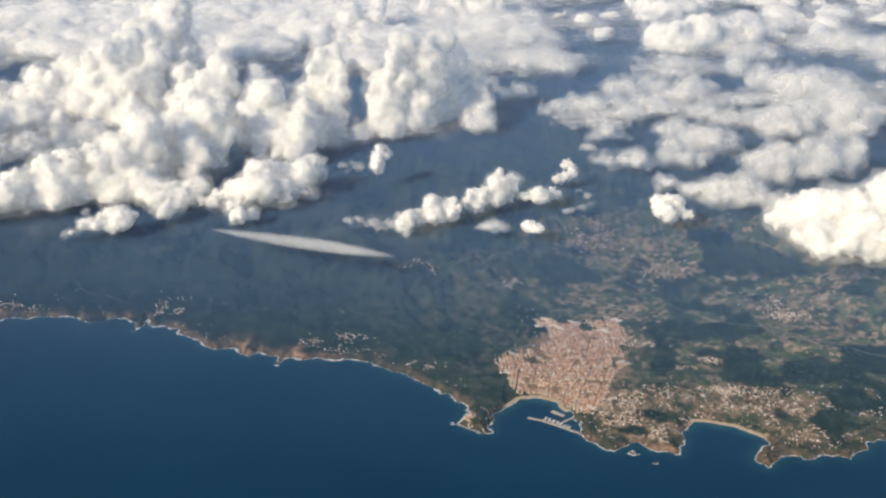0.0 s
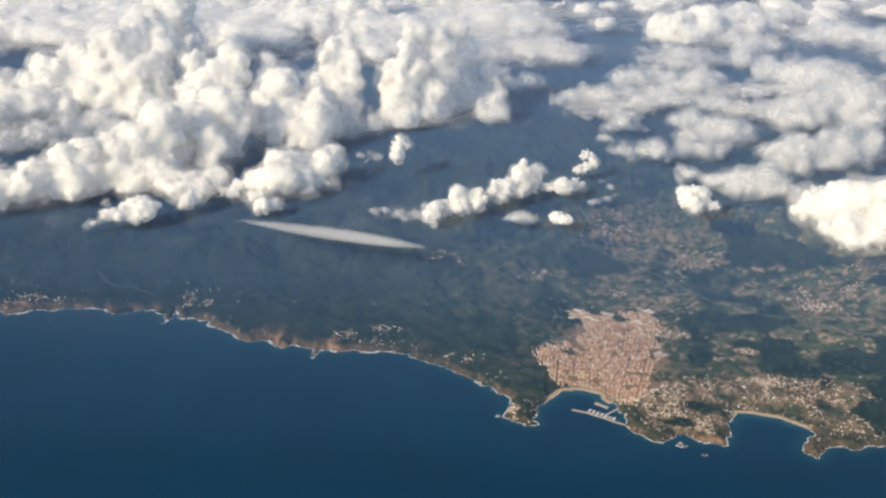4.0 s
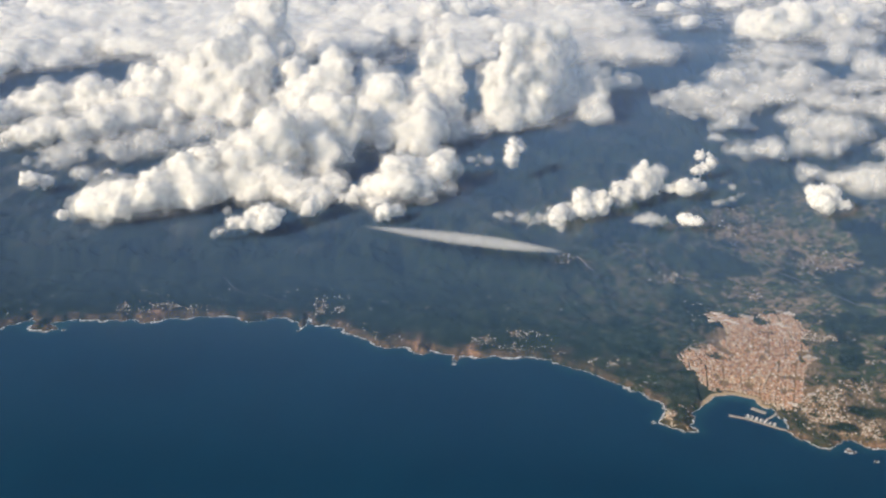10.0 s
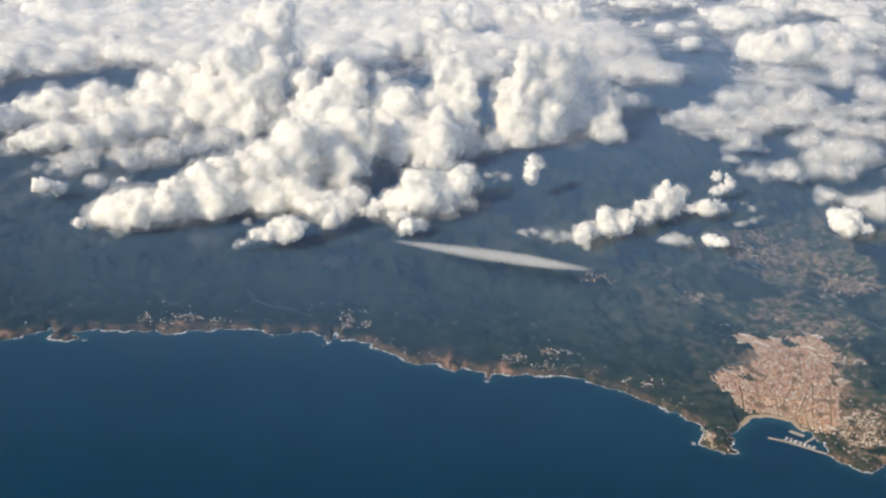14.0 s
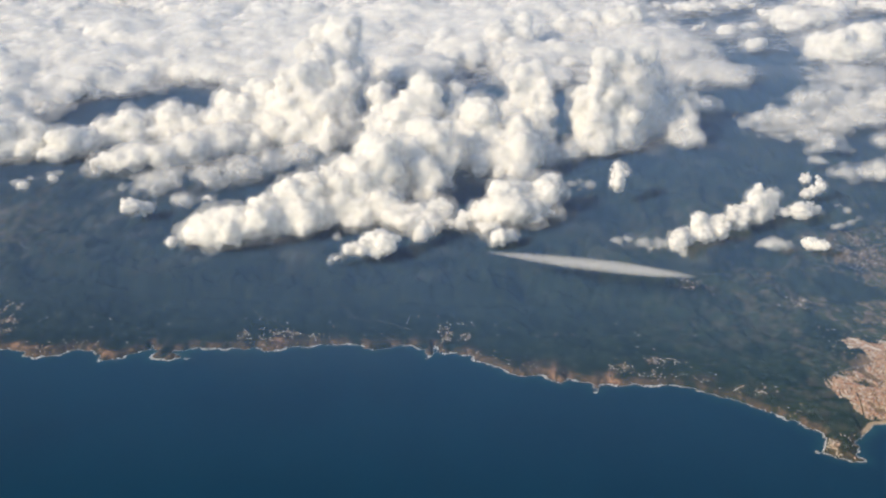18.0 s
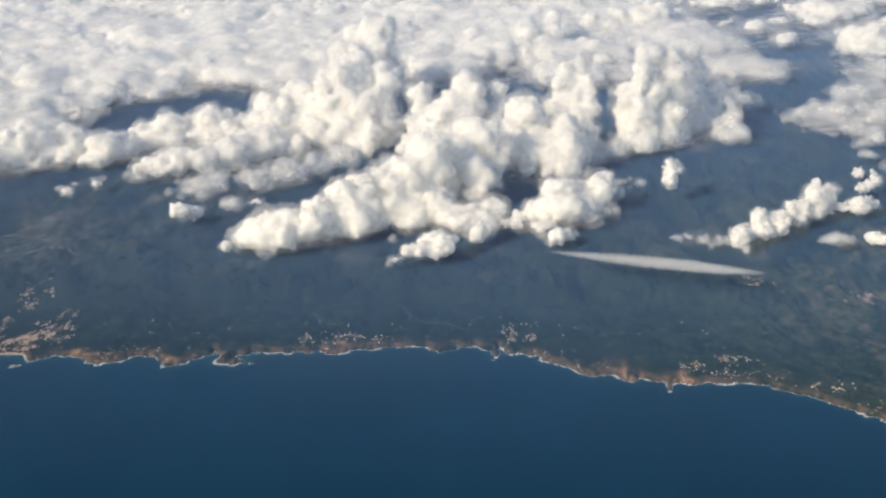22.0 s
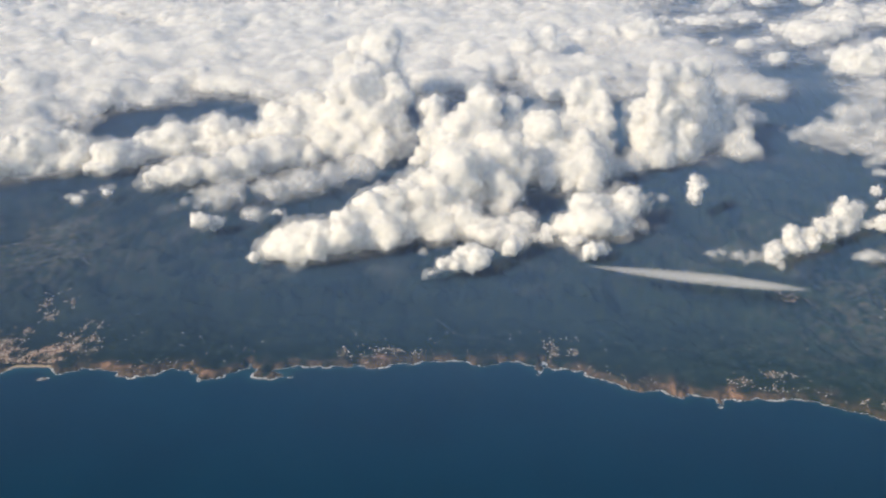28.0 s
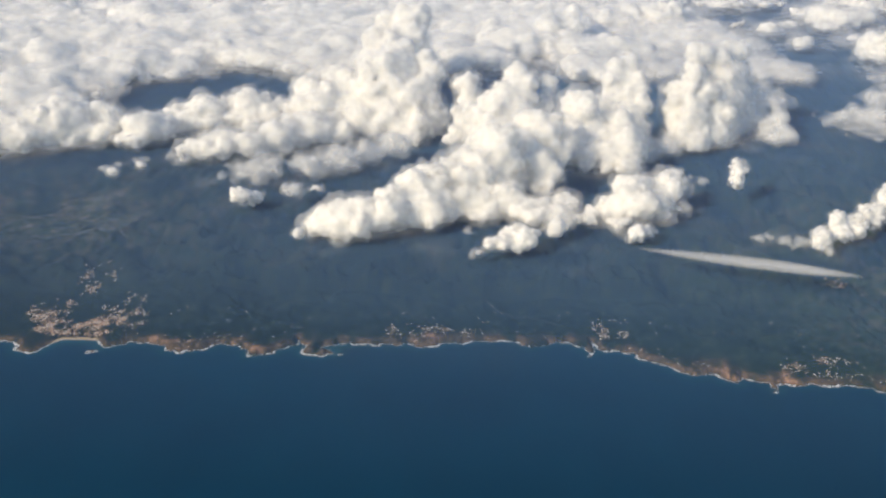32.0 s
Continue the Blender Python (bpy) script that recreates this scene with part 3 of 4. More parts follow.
def heaped(lumps, axes, pad, rnd, blend):
    """The rough body of a cloud as a field: domes for low lumps, leaning tapered columns for towers."""
    field = np.full([len(a) for a in axes], -9.0, dtype=np.float32)
    for x, y, r, h, *lift in lumps:
        foot = BASE + (lift[0] if lift else 0.0) + rnd.uniform(-0.05, 0.07)
        tall = h > 1.5 * r
        lean_x, lean_y = rnd.uniform(-0.05, 0.25) * h, rnd.uniform(0.35, 0.6) * h          # towers lean inland with the wind
        reach = r * 1.6 + pad + (0.6 * h if tall else 0)
        sl = tuple(slice(*np.clip(np.searchsorted(axes[k], span), 0, len(axes[k]))) for k, span in enumerate(((x - reach, x + reach), (y - reach, y + reach), (foot - pad, foot + h + pad))))
        ax, ay, az = axes[0][sl[0]][:, None, None], axes[1][sl[1]][None, :, None], axes[2][sl[2]][None, None, :]
        if tall:
            lo, hi = foot + 0.5 * r, foot + 0.87 * h - 0.7 * r
            f = np.clip((az - lo) / max(hi - lo, 0.01), 0, 1)
            wide = r * (1.0 - 0.42 * f)
            val = wide - np.sqrt((ax - x - lean_x * f) ** 2 + (ay - y - lean_y * f) ** 2 + (az - lo - f * (hi - lo)) ** 2)
        else:
            q = np.sqrt(((ax - x) ** 2 + (ay - y) ** 2) / r**2 + ((az - foot - 0.4 * h) / (0.62 * h)) ** 2)
            val = (1 - q) * min(r, 0.62 * h)
        parts = [val]
        for k in range(7 if tall else 0):          # bulges on the flanks of a tower
            f, a, s = rnd.uniform(0.05, 1.0), rnd.uniform(0, 2 * math.pi), r * rnd.uniform(0.42, 0.68)
            bx, by = x + lean_x * f + math.cos(a) * r * (0.95 - 0.3 * f), y + lean_y * f + math.sin(a) * r * (0.95 - 0.3 * f)
            parts.append(s - np.sqrt((ax - bx) ** 2 + (ay - by) ** 2 + (az - lo - f * (hi - lo)) ** 2))
        for val in parts:
            old = field[sl]
            w = np.clip(0.5 + 0.5 * (val - old) / blend, 0, 1)
            field[sl] = old * (1 - w) + val * w + blend * w * (1 - w)
    return field


def cloud(lumps, seed, step, label, edge=0.05, knob=0.3, body=True, skins=3, flat=1.0, swell=1.0):
    """A cumulus: a rough body on which knobs sit, and smaller knobs on those; its underside is cut flat, its edge is torn."""
    rnd = random.Random(seed)
    sizes = sorted(l[2] for l in lumps)
    knob = min(knob, max(0.85 * sizes[len(sizes) // 2], 0.09))
    knobs = [(s, 0.62 * s * swell * f) for s, f in ((knob, 1.0), (knob * 0.52, 0.85), (knob * 0.27, 0.6)) if s > 2.2 * step]
    lumps = [(x, y, max(0.6 * r, r - 0.2 * knob), max(0.7 * h, h - 0.12 * knob) / flat, *lift) for x, y, r, h, *lift in lumps]
    band = sum(a for s, a in knobs) * 0.7
    pad = band + edge * 1.6 + 4 * step
    lo = [min(l[k] - l[2] for l in lumps) - pad for k in (0, 1)] + [BASE - 0.2 - edge - 3 * step]
    hi = [max(l[k] + l[2] + (0.6 if k else 0.25) * l[3] * (l[3] > 1.5 * l[2]) for l in lumps) + pad for k in (0, 1)] + [max(BASE + l[3] + (l[4] if len(l) > 4 else 0) for l in lumps) + pad]
    axes = [np.arange(lo[k], hi[k] + step, step) for k in range(3)]
    field = heaped(lumps, axes, pad, rnd, 0.35 * sizes[len(sizes) // 2])
    field += 0.3 * knob * box_noise(*axes, max(2.1 * knob, 4 * step), seed * 7 + 5).astype(np.float32)
    near = np.argwhere(np.abs(field) < band + edge * 1.5 + step)
    places = np.stack([axes[k][near[:, k]] for k in range(3)], 1)
    grown = np.zeros(len(places), dtype=np.float32)
    for k, (size, amp) in enumerate(knobs):
        grown += amp * (nearest_seed(places, size, seed * 11 + k) - 0.5)
    field[tuple(near.T)] += grown
    under = axes[2][None, None, :] - BASE + 0.06 + box_noise(*axes, max(0.22, 3 * step), seed + 91) * 0.11
    whole = None

    def laid(verts):
        return np.stack([verts[:, 0], verts[:, 1], BASE + (verts[:, 2] - BASE) * flat], 1)

    if body:
        got = skin(closed(np.minimum(field, under)), axes)
        if got is None:
            return None
        slope = np.stack(np.gradient(-blurred(np.clip(field, -0.25, 0.25), 1)), -1)
        start = np.array([a[0] for a in axes])
        for piece in without_crumbs(*got, 40):
            ob = mesh_object("cloud" if whole is None else "loose_puff", laid(piece[0]), piece[1], CLOUD, whole)
            at = np.clip(np.round((piece[0] - start) / step).astype(int), 0, np.array(field.shape) - 1)
            way = slope[tuple(at.T)] * (1, 1, 1 / flat)
            way /= np.linalg.norm(way, axis=1)[:, None] + 1e-9
            own = np.zeros(len(piece[0]) * 3, dtype=np.float32)
            ob.data.vertices.foreach_get("normal", own)
            way = way * 0.65 + own.reshape(-1, 3) * 0.35
            ob.data.normals_split_custom_set_from_vertices((way / (np.linalg.norm(way, axis=1)[:, None] + 1e-9)).tolist())
            whole = whole or ob
    if edge:
        half = [a[::2] for a in axes]
        torn = box_noise(*half, max(4 * step, 0.2), seed + 17)
        coarse, floor_of = field[::2, ::2, ::2], under[::2, ::2, ::2]
        offsets = ((0.05, 0.45), (0.4, 0.8), (0.85, 1.2)) if body else ((-0.6, 0.2), (-0.3, 0.3), (0.0, 0.4), (0.35, 0.6), (0.75, 0.9))[2 if label == SMALL else 1:]
        for out, rag in offsets[:skins] if body else offsets:
            got = skin(closed(np.minimum(coarse + edge * (out + rag * torn), floor_of + edge * max(out, 0))), half)
            if got is None:
                continue
            if whole is None:
                for piece in without_crumbs(*got, 24):
                    ob = mesh_object("cloud" if whole is None else "loose_puff", laid(piece[0]), piece[1], SHELL if label != SMALL else THIN, whole)
                    whole = whole or ob
            else:
                ob = mesh_object("fringe", laid(got[0]), got[1], THIN if body or out > 0.2 or label == SMALL else SHELL if label != SMALL else THIN, whole)
                tagged(ob, "thin torn outer edge of the cloud", kind="stuff")
    return tagged(whole, label, "cloud", "clouds over the coast") if whole else None


BRIGHT = "bright white cumulus cloud with a knobbly sunlit top"
SMALL = "small white puff of cumulus over dark woods"
GREY = "grey-white cumulus cloud standing in shade"
FLAT = "broad pale cloud bank with a softly lumped top"
ALL_LUMPS = []
seed = 10


def heap(label, lumps, soft=False):
    """One cloud from its lumps: x, y, radius and height in kilometres, and how far its foot stands above the clouds' base."""
    global seed
    seed += 1
    ALL_LUMPS.extend(lumps)
    far = min(l[1] for l in lumps)
    step = 0.02 if label == SMALL else 0.026 if far < 14.5 else 0.032 if far < 18.5 else 0.045
    rnd, shoulders = random.Random(seed), []
    for x, y, r, h, *lift in lumps:          # a tower has lower shoulders round it
        for k in range(2 if h > 2.2 * r else 1 if label != SMALL else 0):
            a, off = rnd.uniform(0, 2 * math.pi), rnd.uniform(0.7, 1.15)
            shoulders.append((x + math.cos(a) * off * r, y + math.sin(a) * off * r * 1.4, r * rnd.uniform(0.4, 0.65), h * rnd.uniform(0.25, 0.7), *lift))
    if label == SMALL or soft:
        lumps = [(x, y, (0.8 if soft else 0.95) * r, (0.85 if soft else 1.0) * h, *lift) for x, y, r, h, *lift in lumps]
    else:
        lumps = lumps + shoulders
    return cloud(lumps, seed, step, label, edge=0.035 if label == SMALL else 0.08 if far < 19 else 0.12, knob=0.15 if label == SMALL else 0.3 if far < 19 else 0.42, body=not soft, swell=1.25 if label == SMALL else 1.0)


heap(BRIGHT, [(-8.29, 12.47, 0.23, 0.44), (-7.99, 12.47, 0.26, 0.52), (-7.68, 12.64, 0.28, 0.6), (-7.38, 12.89, 0.31, 0.82), (-7.11, 13.16, 0.32, 0.86), (-6.82, 13.35, 0.32, 0.71), (-6.57, 13.54, 0.32, 0.96), (-6.36, 13.63, 0.32, 1.18), (-6.16, 13.76, 0.25, 0.93)])
heap(BRIGHT, [(-6.0, 13.48, 0.26, 0.36), (-5.57, 13.21, 0.22, 0.33), (-5.23, 13.39, 0.21, 0.34), (-5.31, 12.61, 0.12, 0.29), (-5.74, 13.26, 0.17, 0.25)])
heap(BRIGHT, [(-6.15, 14.72, 0.31, 0.96), (-5.88, 14.63, 0.36, 0.9), (-5.62, 14.75, 0.38, 1.23), (-5.44, 14.92, 0.23, 1.11)])
heap(BRIGHT, [(-6.49, 16.34, 0.32, 1.09), (-6.21, 16.44, 0.36, 1.18), (-5.88, 16.61, 0.38, 1.59), (-5.53, 16.77, 0.23, 1.36), (-6.79, 17.35, 0.26, 1.21)])
heap(BRIGHT, [(-5.0, 15.93, 0.28, 0.9), (-4.69, 15.86, 0.35, 1.26), (-4.35, 15.87, 0.37, 0.99), (-4.08, 15.95, 0.26, 0.64)])
heap(BRIGHT, [(-4.32, 17.04, 0.27, 1.62), (-4.05, 17.19, 0.3, 1.7), (-3.89, 16.9, 0.21, 1.32)])
heap(BRIGHT, [(-4.78, 13.29, 0.16, 0.13), (-4.48, 13.42, 0.25, 0.31), (-4.15, 13.5, 0.3, 0.52), (-3.84, 13.81, 0.27, 0.59), (-3.64, 14.25, 0.15, 0.3), (-3.88, 13.5, 0.19, 0.24), (-3.58, 13.66, 0.09, 0.07)])
heap(SMALL, [(-4.24, 12.58, 0.15, 0.19), (-4.09, 12.7, 0.12, 0.13)])
heap(SMALL, [(-6.13, 11.95, 0.13, 0.14), (-5.96, 12.0, 0.15, 0.23), (-5.82, 12.08, 0.19, 0.33), (-5.65, 12.09, 0.14, 0.21), (-6.32, 11.79, 0.07, 0.06)])
heap(BRIGHT, [(-11.47, 15.72, 0.12, 0.11), (-11.22, 15.86, 0.25, 0.22), (-10.83, 15.93, 0.28, 0.4), (-10.39, 16.14, 0.34, 0.41), (-10.0, 16.48, 0.36, 0.5), (-9.62, 16.91, 0.39, 0.55), (-9.16, 17.17, 0.37, 0.52)])
heap(BRIGHT, [(-12.65, 16.72, 0.35, 0.61), (-13.14, 17.1, 0.2, 0.17), (-12.37, 17.06, 0.33, 0.46), (-12.08, 17.57, 0.35, 0.61), (-11.59, 17.72, 0.38, 0.61), (-11.06, 17.99, 0.44, 0.74), (-10.4, 17.99, 0.37, 0.52), (-9.95, 17.99, 0.3, 0.42)])
heap(GREY, [(-10.12, 14.64, 0.24, 0.1), (-9.73, 14.85, 0.3, 0.22), (-9.2, 15.11, 0.33, 0.31), (-8.74, 15.49, 0.37, 0.38), (-8.31, 15.91, 0.36, 0.36), (-7.84, 16.09, 0.36, 0.4), (-9.15, 13.83, 0.19, 0.17)], soft=True)
heap(SMALL, [(-9.83, 13.56, 0.16, 0.16), (-9.68, 13.69, 0.14, 0.17)])
heap(SMALL, [(-8.83, 14.14, 0.09, 0.07)])
heap(SMALL, [(-8.73, 12.3, 0.09, 0.09)])
heap(BRIGHT, [(-9.64, 17.52, 0.32, 0.98), (-9.29, 17.69, 0.36, 1.35), (-8.82, 17.69, 0.38, 1.5), (-8.35, 17.53, 0.39, 1.58), (-7.89, 17.51, 0.39, 1.91), (-7.57, 17.87, 0.29, 1.52), (-7.69, 17.7, 0.31, 1.13)])
heap(BRIGHT, [(-8.99, 20.24, 0.4, 1.89), (-8.57, 20.25, 0.45, 2.19), (-8.19, 20.66, 0.38, 1.7)])
heap(BRIGHT, [(-6.01, 25.15, 0.34, 0.78), (-5.39, 25.5, 0.49, 1.27), (-4.83, 25.93, 0.38, 1.33), (-5.12, 24.54, 0.25, 0.61)])
heap(BRIGHT, [(-7.47, 24.84, 0.28, 0.37), (-7.11, 25.43, 0.35, 0.51), (-6.73, 25.89, 0.41, 0.88), (-7.96, 24.94, 0.17, 0.34)])
heap(BRIGHT, [(-3.44, 28.6, 0.39, 0.66), (-2.73, 28.95, 0.49, 0.86), (-2.02, 29.02, 0.49, 0.96)])
heap(GREY, [(-3.07, 17.19, 0.26, 1.24), (-2.82, 17.08, 0.31, 1.9), (-2.52, 17.36, 0.32, 1.86)])
heap(GREY, [(-2.32, 17.53, 0.44, 1.89), (-1.86, 18.28, 0.46, 1.6), (-1.5, 18.39, 0.34, 1.06), (-2.15, 17.81, 0.35, 1.29), (-1.31, 18.06, 0.25, 0.82)], soft=True)
heap(GREY, [(-3.94, 16.22, 0.21, 0.22), (-3.66, 16.29, 0.23, 0.35), (-3.32, 16.63, 0.25, 0.41), (-3.06, 16.92, 0.2, 0.39)], soft=True)
heap(GREY, [(-1.38, 17.53, 0.24, 0.44), (-1.14, 17.48, 0.12, 0.17)], soft=True)
heap(SMALL, [(-2.62, 14.4, 0.14, 0.36, 0.15)])
heap(SMALL, [(-1.91, 12.44, 0.13, 0.26), (-1.71, 12.73, 0.14, 0.22), (-1.53, 12.75, 0.17, 0.37), (-1.34, 12.85, 0.14, 0.32), (-1.03, 13.21, 0.16, 0.27), (-0.75, 13.44, 0.16, 0.29), (-0.59, 13.55, 0.14, 0.44)])
heap(SMALL, [(-2.69, 12.5, 0.07, 0.05), (-2.51, 12.56, 0.09, 0.06), (-2.36, 12.44, 0.09, 0.08), (-2.21, 12.35, 0.08, 0.09), (-2.08, 12.48, 0.09, 0.06), (-1.96, 12.23, 0.07, 0.08), (-1.84, 12.17, 0.06, 0.07)], soft=True)
heap(SMALL, [(-1.08, 13.26, 0.1, 0.15), (-0.88, 13.4, 0.13, 0.23), (-0.74, 13.41, 0.13, 0.46), (-0.67, 13.47, 0.08, 0.29)])
heap(SMALL, [(-0.37, 13.72, 0.11, 0.12), (-0.13, 13.63, 0.15, 0.19), (0.04, 13.79, 0.1, 0.19), (-0.53, 13.91, 0.07, 0.08)])
heap(SMALL, [(0.16, 14.53, 0.11, 0.16), (0.33, 14.65, 0.1, 0.24), (0.24, 15.21, 0.08, 0.13)])
heap(SMALL, [(-0.26, 12.42, 0.1, 0.14), (-0.15, 12.29, 0.07, 0.09)])
heap(SMALL, [(1.62, 12.99, 0.2, 0.33), (1.48, 13.12, 0.13, 0.23), (1.8, 12.97, 0.11, 0.17)])
heap(FLAT, [(3.09, 12.96, 0.21, 0.28), (3.38, 12.69, 0.34, 0.53), (3.6, 12.19, 0.39, 0.78), (3.82, 12.05, 0.38, 0.82), (4.24, 12.06, 0.46, 0.96), (4.62, 12.01, 0.46, 1.06)])
heap(FLAT, [(1.75, 14.53, 0.17, 0.14), (2.07, 14.19, 0.22, 0.24), (2.4, 13.95, 0.3, 0.44), (2.81, 14.04, 0.3, 0.54), (3.06, 13.84, 0.2, 0.27)], soft=True)
heap(FLAT, [(3.1, 15.66, 0.28, 0.25), (3.41, 15.2, 0.4, 0.55), (3.9, 15.24, 0.4, 0.72), (4.45, 15.48, 0.43, 0.77)], soft=True)
heap(FLAT, [(3.86, 17.38, 0.35, 0.48), (4.36, 17.73, 0.42, 0.58), (4.92, 17.94, 0.47, 0.74), (5.26, 17.75, 0.43, 0.89)], soft=True)
heap(GREY, [(2.17, 17.36, 0.3, 0.31), (1.9, 17.37, 0.18, 0.22), (2.43, 17.38, 0.18, 0.24)], soft=True)
heap(GREY, [(2.08, 16.39, 0.21, 0.31), (1.9, 16.43, 0.13, 0.22), (2.26, 16.43, 0.13, 0.24)], soft=True)
heap(GREY, [(2.11, 15.67, 0.29, 0.29), (1.85, 15.66, 0.18, 0.21), (2.36, 15.68, 0.18, 0.23)], soft=True)
heap(GREY, [(2.63, 16.58, 0.37, 0.39), (2.3, 16.55, 0.22, 0.31), (2.94, 16.58, 0.22, 0.33)], soft=True)
heap(GREY, [(3.11, 18.27, 0.32, 0.16), (2.84, 18.29, 0.19, 0.07), (3.39, 18.31, 0.19, 0.08)], soft=True)
heap(GREY, [(1.34, 15.27, 0.2, 0.31), (1.16, 15.3, 0.12, 0.22), (1.51, 15.31, 0.12, 0.24)], soft=True)
heap(GREY, [(0.91, 15.39, 0.18, 0.21), (0.75, 15.43, 0.11, 0.12), (1.07, 15.43, 0.11, 0.14)], soft=True)
heap(GREY, [(0.96, 16.94, 0.2, 0.19), (0.78, 16.95, 0.12, 0.1), (1.14, 17.02, 0.12, 0.07)], soft=True)
heap(GREY, [(0.82, 19.0, 0.39, 0.39), (0.47, 18.96, 0.24, 0.31), (1.17, 19.07, 0.24, 0.27)], soft=True)
heap(GREY, [(0.12, 18.76, 0.19, 0.19), (-0.05, 18.8, 0.12, 0.09), (0.3, 18.88, 0.12, 0.06)], soft=True)
heap(GREY, [(1.49, 20.4, 0.37, 0.43), (1.16, 20.38, 0.22, 0.33), (1.82, 20.49, 0.23, 0.3)], soft=True)
heap(GREY, [(1.87, 19.19, 0.4, 0.28), (1.51, 19.15, 0.24, 0.2), (2.22, 19.26, 0.24, 0.17)], soft=True)
heap(GREY, [(2.49, 19.97, 0.41, 0.56), (2.12, 19.93, 0.25, 0.47), (2.85, 20.05, 0.25, 0.44)], soft=True)
heap(FLAT, [(4.02, 22.46, 0.31, 0.46), (4.26, 21.07, 0.39, 0.5), (4.82, 20.91, 0.49, 0.52), (5.46, 21.48, 0.38, 0.42)], soft=True)
heap(FLAT, [(6.3, 25.22, 0.36, 0.21), (6.84, 25.49, 0.45, 0.31)], soft=True)
heap(FLAT, [(2.82, 24.93, 0.43, 0.66), (3.33, 24.78, 0.51, 0.93), (4.02, 25.25, 0.49, 0.71), (4.7, 25.65, 0.38, 0.52)])
heap(FLAT, [(-14.53, 16.34, 0.42, 0.68), (-14.15, 16.55, 0.47, 0.93), (-13.73, 16.87, 0.47, 0.73), (-13.28, 16.92, 0.32, 0.51), (-15.05, 16.15, 0.53, 0.81)])
heap(SMALL, [(-12.23, 14.8, 0.09, 0.09)])
heap(SMALL, [(-11.94, 15.24, 0.09, 0.09)])
heap(SMALL, [(-3.2, 14.86, 0.07, 0.05), (-3.03, 14.97, 0.07, 0.05)], soft=True)
heap(SMALL, [(-3.58, 13.67, 0.06, 0.08), (-3.75, 13.58, 0.07, 0.08)], soft=True)
heap(SMALL, [(-0.77, 12.35, 0.1, 0.05), (-0.64, 12.37, 0.06, 0.03)], soft=True)
heap(SMALL, [(-11.93, 15.44, 0.07, 0.04), (-12.05, 15.4, 0.06, 0.04)], soft=True)
heap(SMALL, [(-12.33, 14.91, 0.1, 0.05)], soft=True)
heap(SMALL, [(-6.52, 12.66, 0.05, 0.05)])
heap(SMALL, [(0.25, 13.24, 0.09, 0.07), (0.44, 13.34, 0.08, 0.07), (0.57, 13.43, 0.06, 0.05)], soft=True)
heap(SMALL, [(0.54, 13.86, 0.06, 0.07), (0.41, 13.93, 0.04, 0.04)], soft=True)
heap(SMALL, [(-0.8, 12.36, 0.08, 0.05), (-0.68, 12.43, 0.06, 0.04)], soft=True)
heap(SMALL, [(-3.81, 14.96, 0.08, 0.07), (-3.64, 15.1, 0.09, 0.09)], soft=True)
heap(SMALL, [(-3.28, 15.06, 0.07, 0.05), (-3.16, 15.18, 0.05, 0.05)], soft=True)
heap(SMALL, [(-4.02, 13.32, 0.07, 0.1), (-3.88, 13.41, 0.1, 0.14), (-3.7, 13.57, 0.09, 0.11)], soft=True)
heap(SMALL, [(0.62, 16.23, 0.11, 0.05)], soft=True)
heap(GREY, [(-0.91, 20.24, 0.14, 0.13), (-0.68, 20.36, 0.14, 0.09)], soft=True)
heap(GREY, [(-1.34, 17.55, 0.16, 0.5), (-1.14, 17.55, 0.14, 0.32), (-1.55, 17.74, 0.14, 0.34)], soft=True)

# the far deck, cloud by cloud; the gaps in it are x, y and half-widths
GAPS = [(-8.8, 27.3, 0.7, 1.1), (-7.6, 24.6, 0.9, 0.8), (-5.0, 24.2, 0.8, 1.5), (-3.3, 24.7, 0.9, 2.2), (-13.2, 20.9, 3.3, 1.9), (-12.0, 23.4, 1.6, 0.8), (-0.2, 21.2, 1.2, 1.6), (-7.9, 28.5, 1.0, 0.8), (-5.5, 23.0, 0.8, 1.2), (-2.4, 27.6, 1.0, 0.9), (3.6, 19.9, 1.1, 0.8), (6.4, 24.4, 1.0, 0.8)]


def deck_share(x, y):
    for gx, gy, rx, ry in GAPS:
        if ((x - gx) / rx) ** 2 + ((y - gy) / ry) ** 2 < 1:
            return 0.0
    share = 0.92 * float(smooth(np.array(y), 22.0, 24.5))
    if x < -13.5 - 0.4 * (22 - y):
        share = max(share, 0.92 * float(smooth(np.array(y), 18.0, 19.5)))
    if x > 3.0:
        share = max(min(share, 0.32), 0.22 * float(smooth(np.array(y), 16.5, 18)))
    elif x > -1.8:
        share = min(share, 0.17)
    return share * (0.75 + 0.5 * float(fbm(np.array(x * 0.5 + 40), np.array(y * 0.5 + 7), 2)))


rnd = random.Random(77)
cells = {}
for k in range(1800):
    y = 17 + 27 * rnd.random() ** 0.85
    x = -3 + rnd.uniform(-1, 1) * (0.56 * y + 5)
    if rnd.random() < deck_share(x, y):
        size = rnd.uniform(0.3, 0.75) if x > -1.8 else rnd.uniform(0.4, 1.3)
        cells.setdefault((int((x + 60) / 2.6), int(y / 2.4)), []).append((x, y, size, rnd.uniform(0.2, 0.5)))
for k in range(60):          # low flat puffs over the eastern plain
    x, y = rnd.uniform(0.2, 7.0), rnd.uniform(17.5, 23.5)
    if float(fbm(np.array(x * 0.8 + 31), np.array(y * 0.7 + 3), 3)) > 0.47:
        cells.setdefault((int((x + 60) / 1.3), -int(y / 1.3)), []).append((x, y, rnd.uniform(0.14, 0.42), rnd.uniform(0.07, 0.2)))
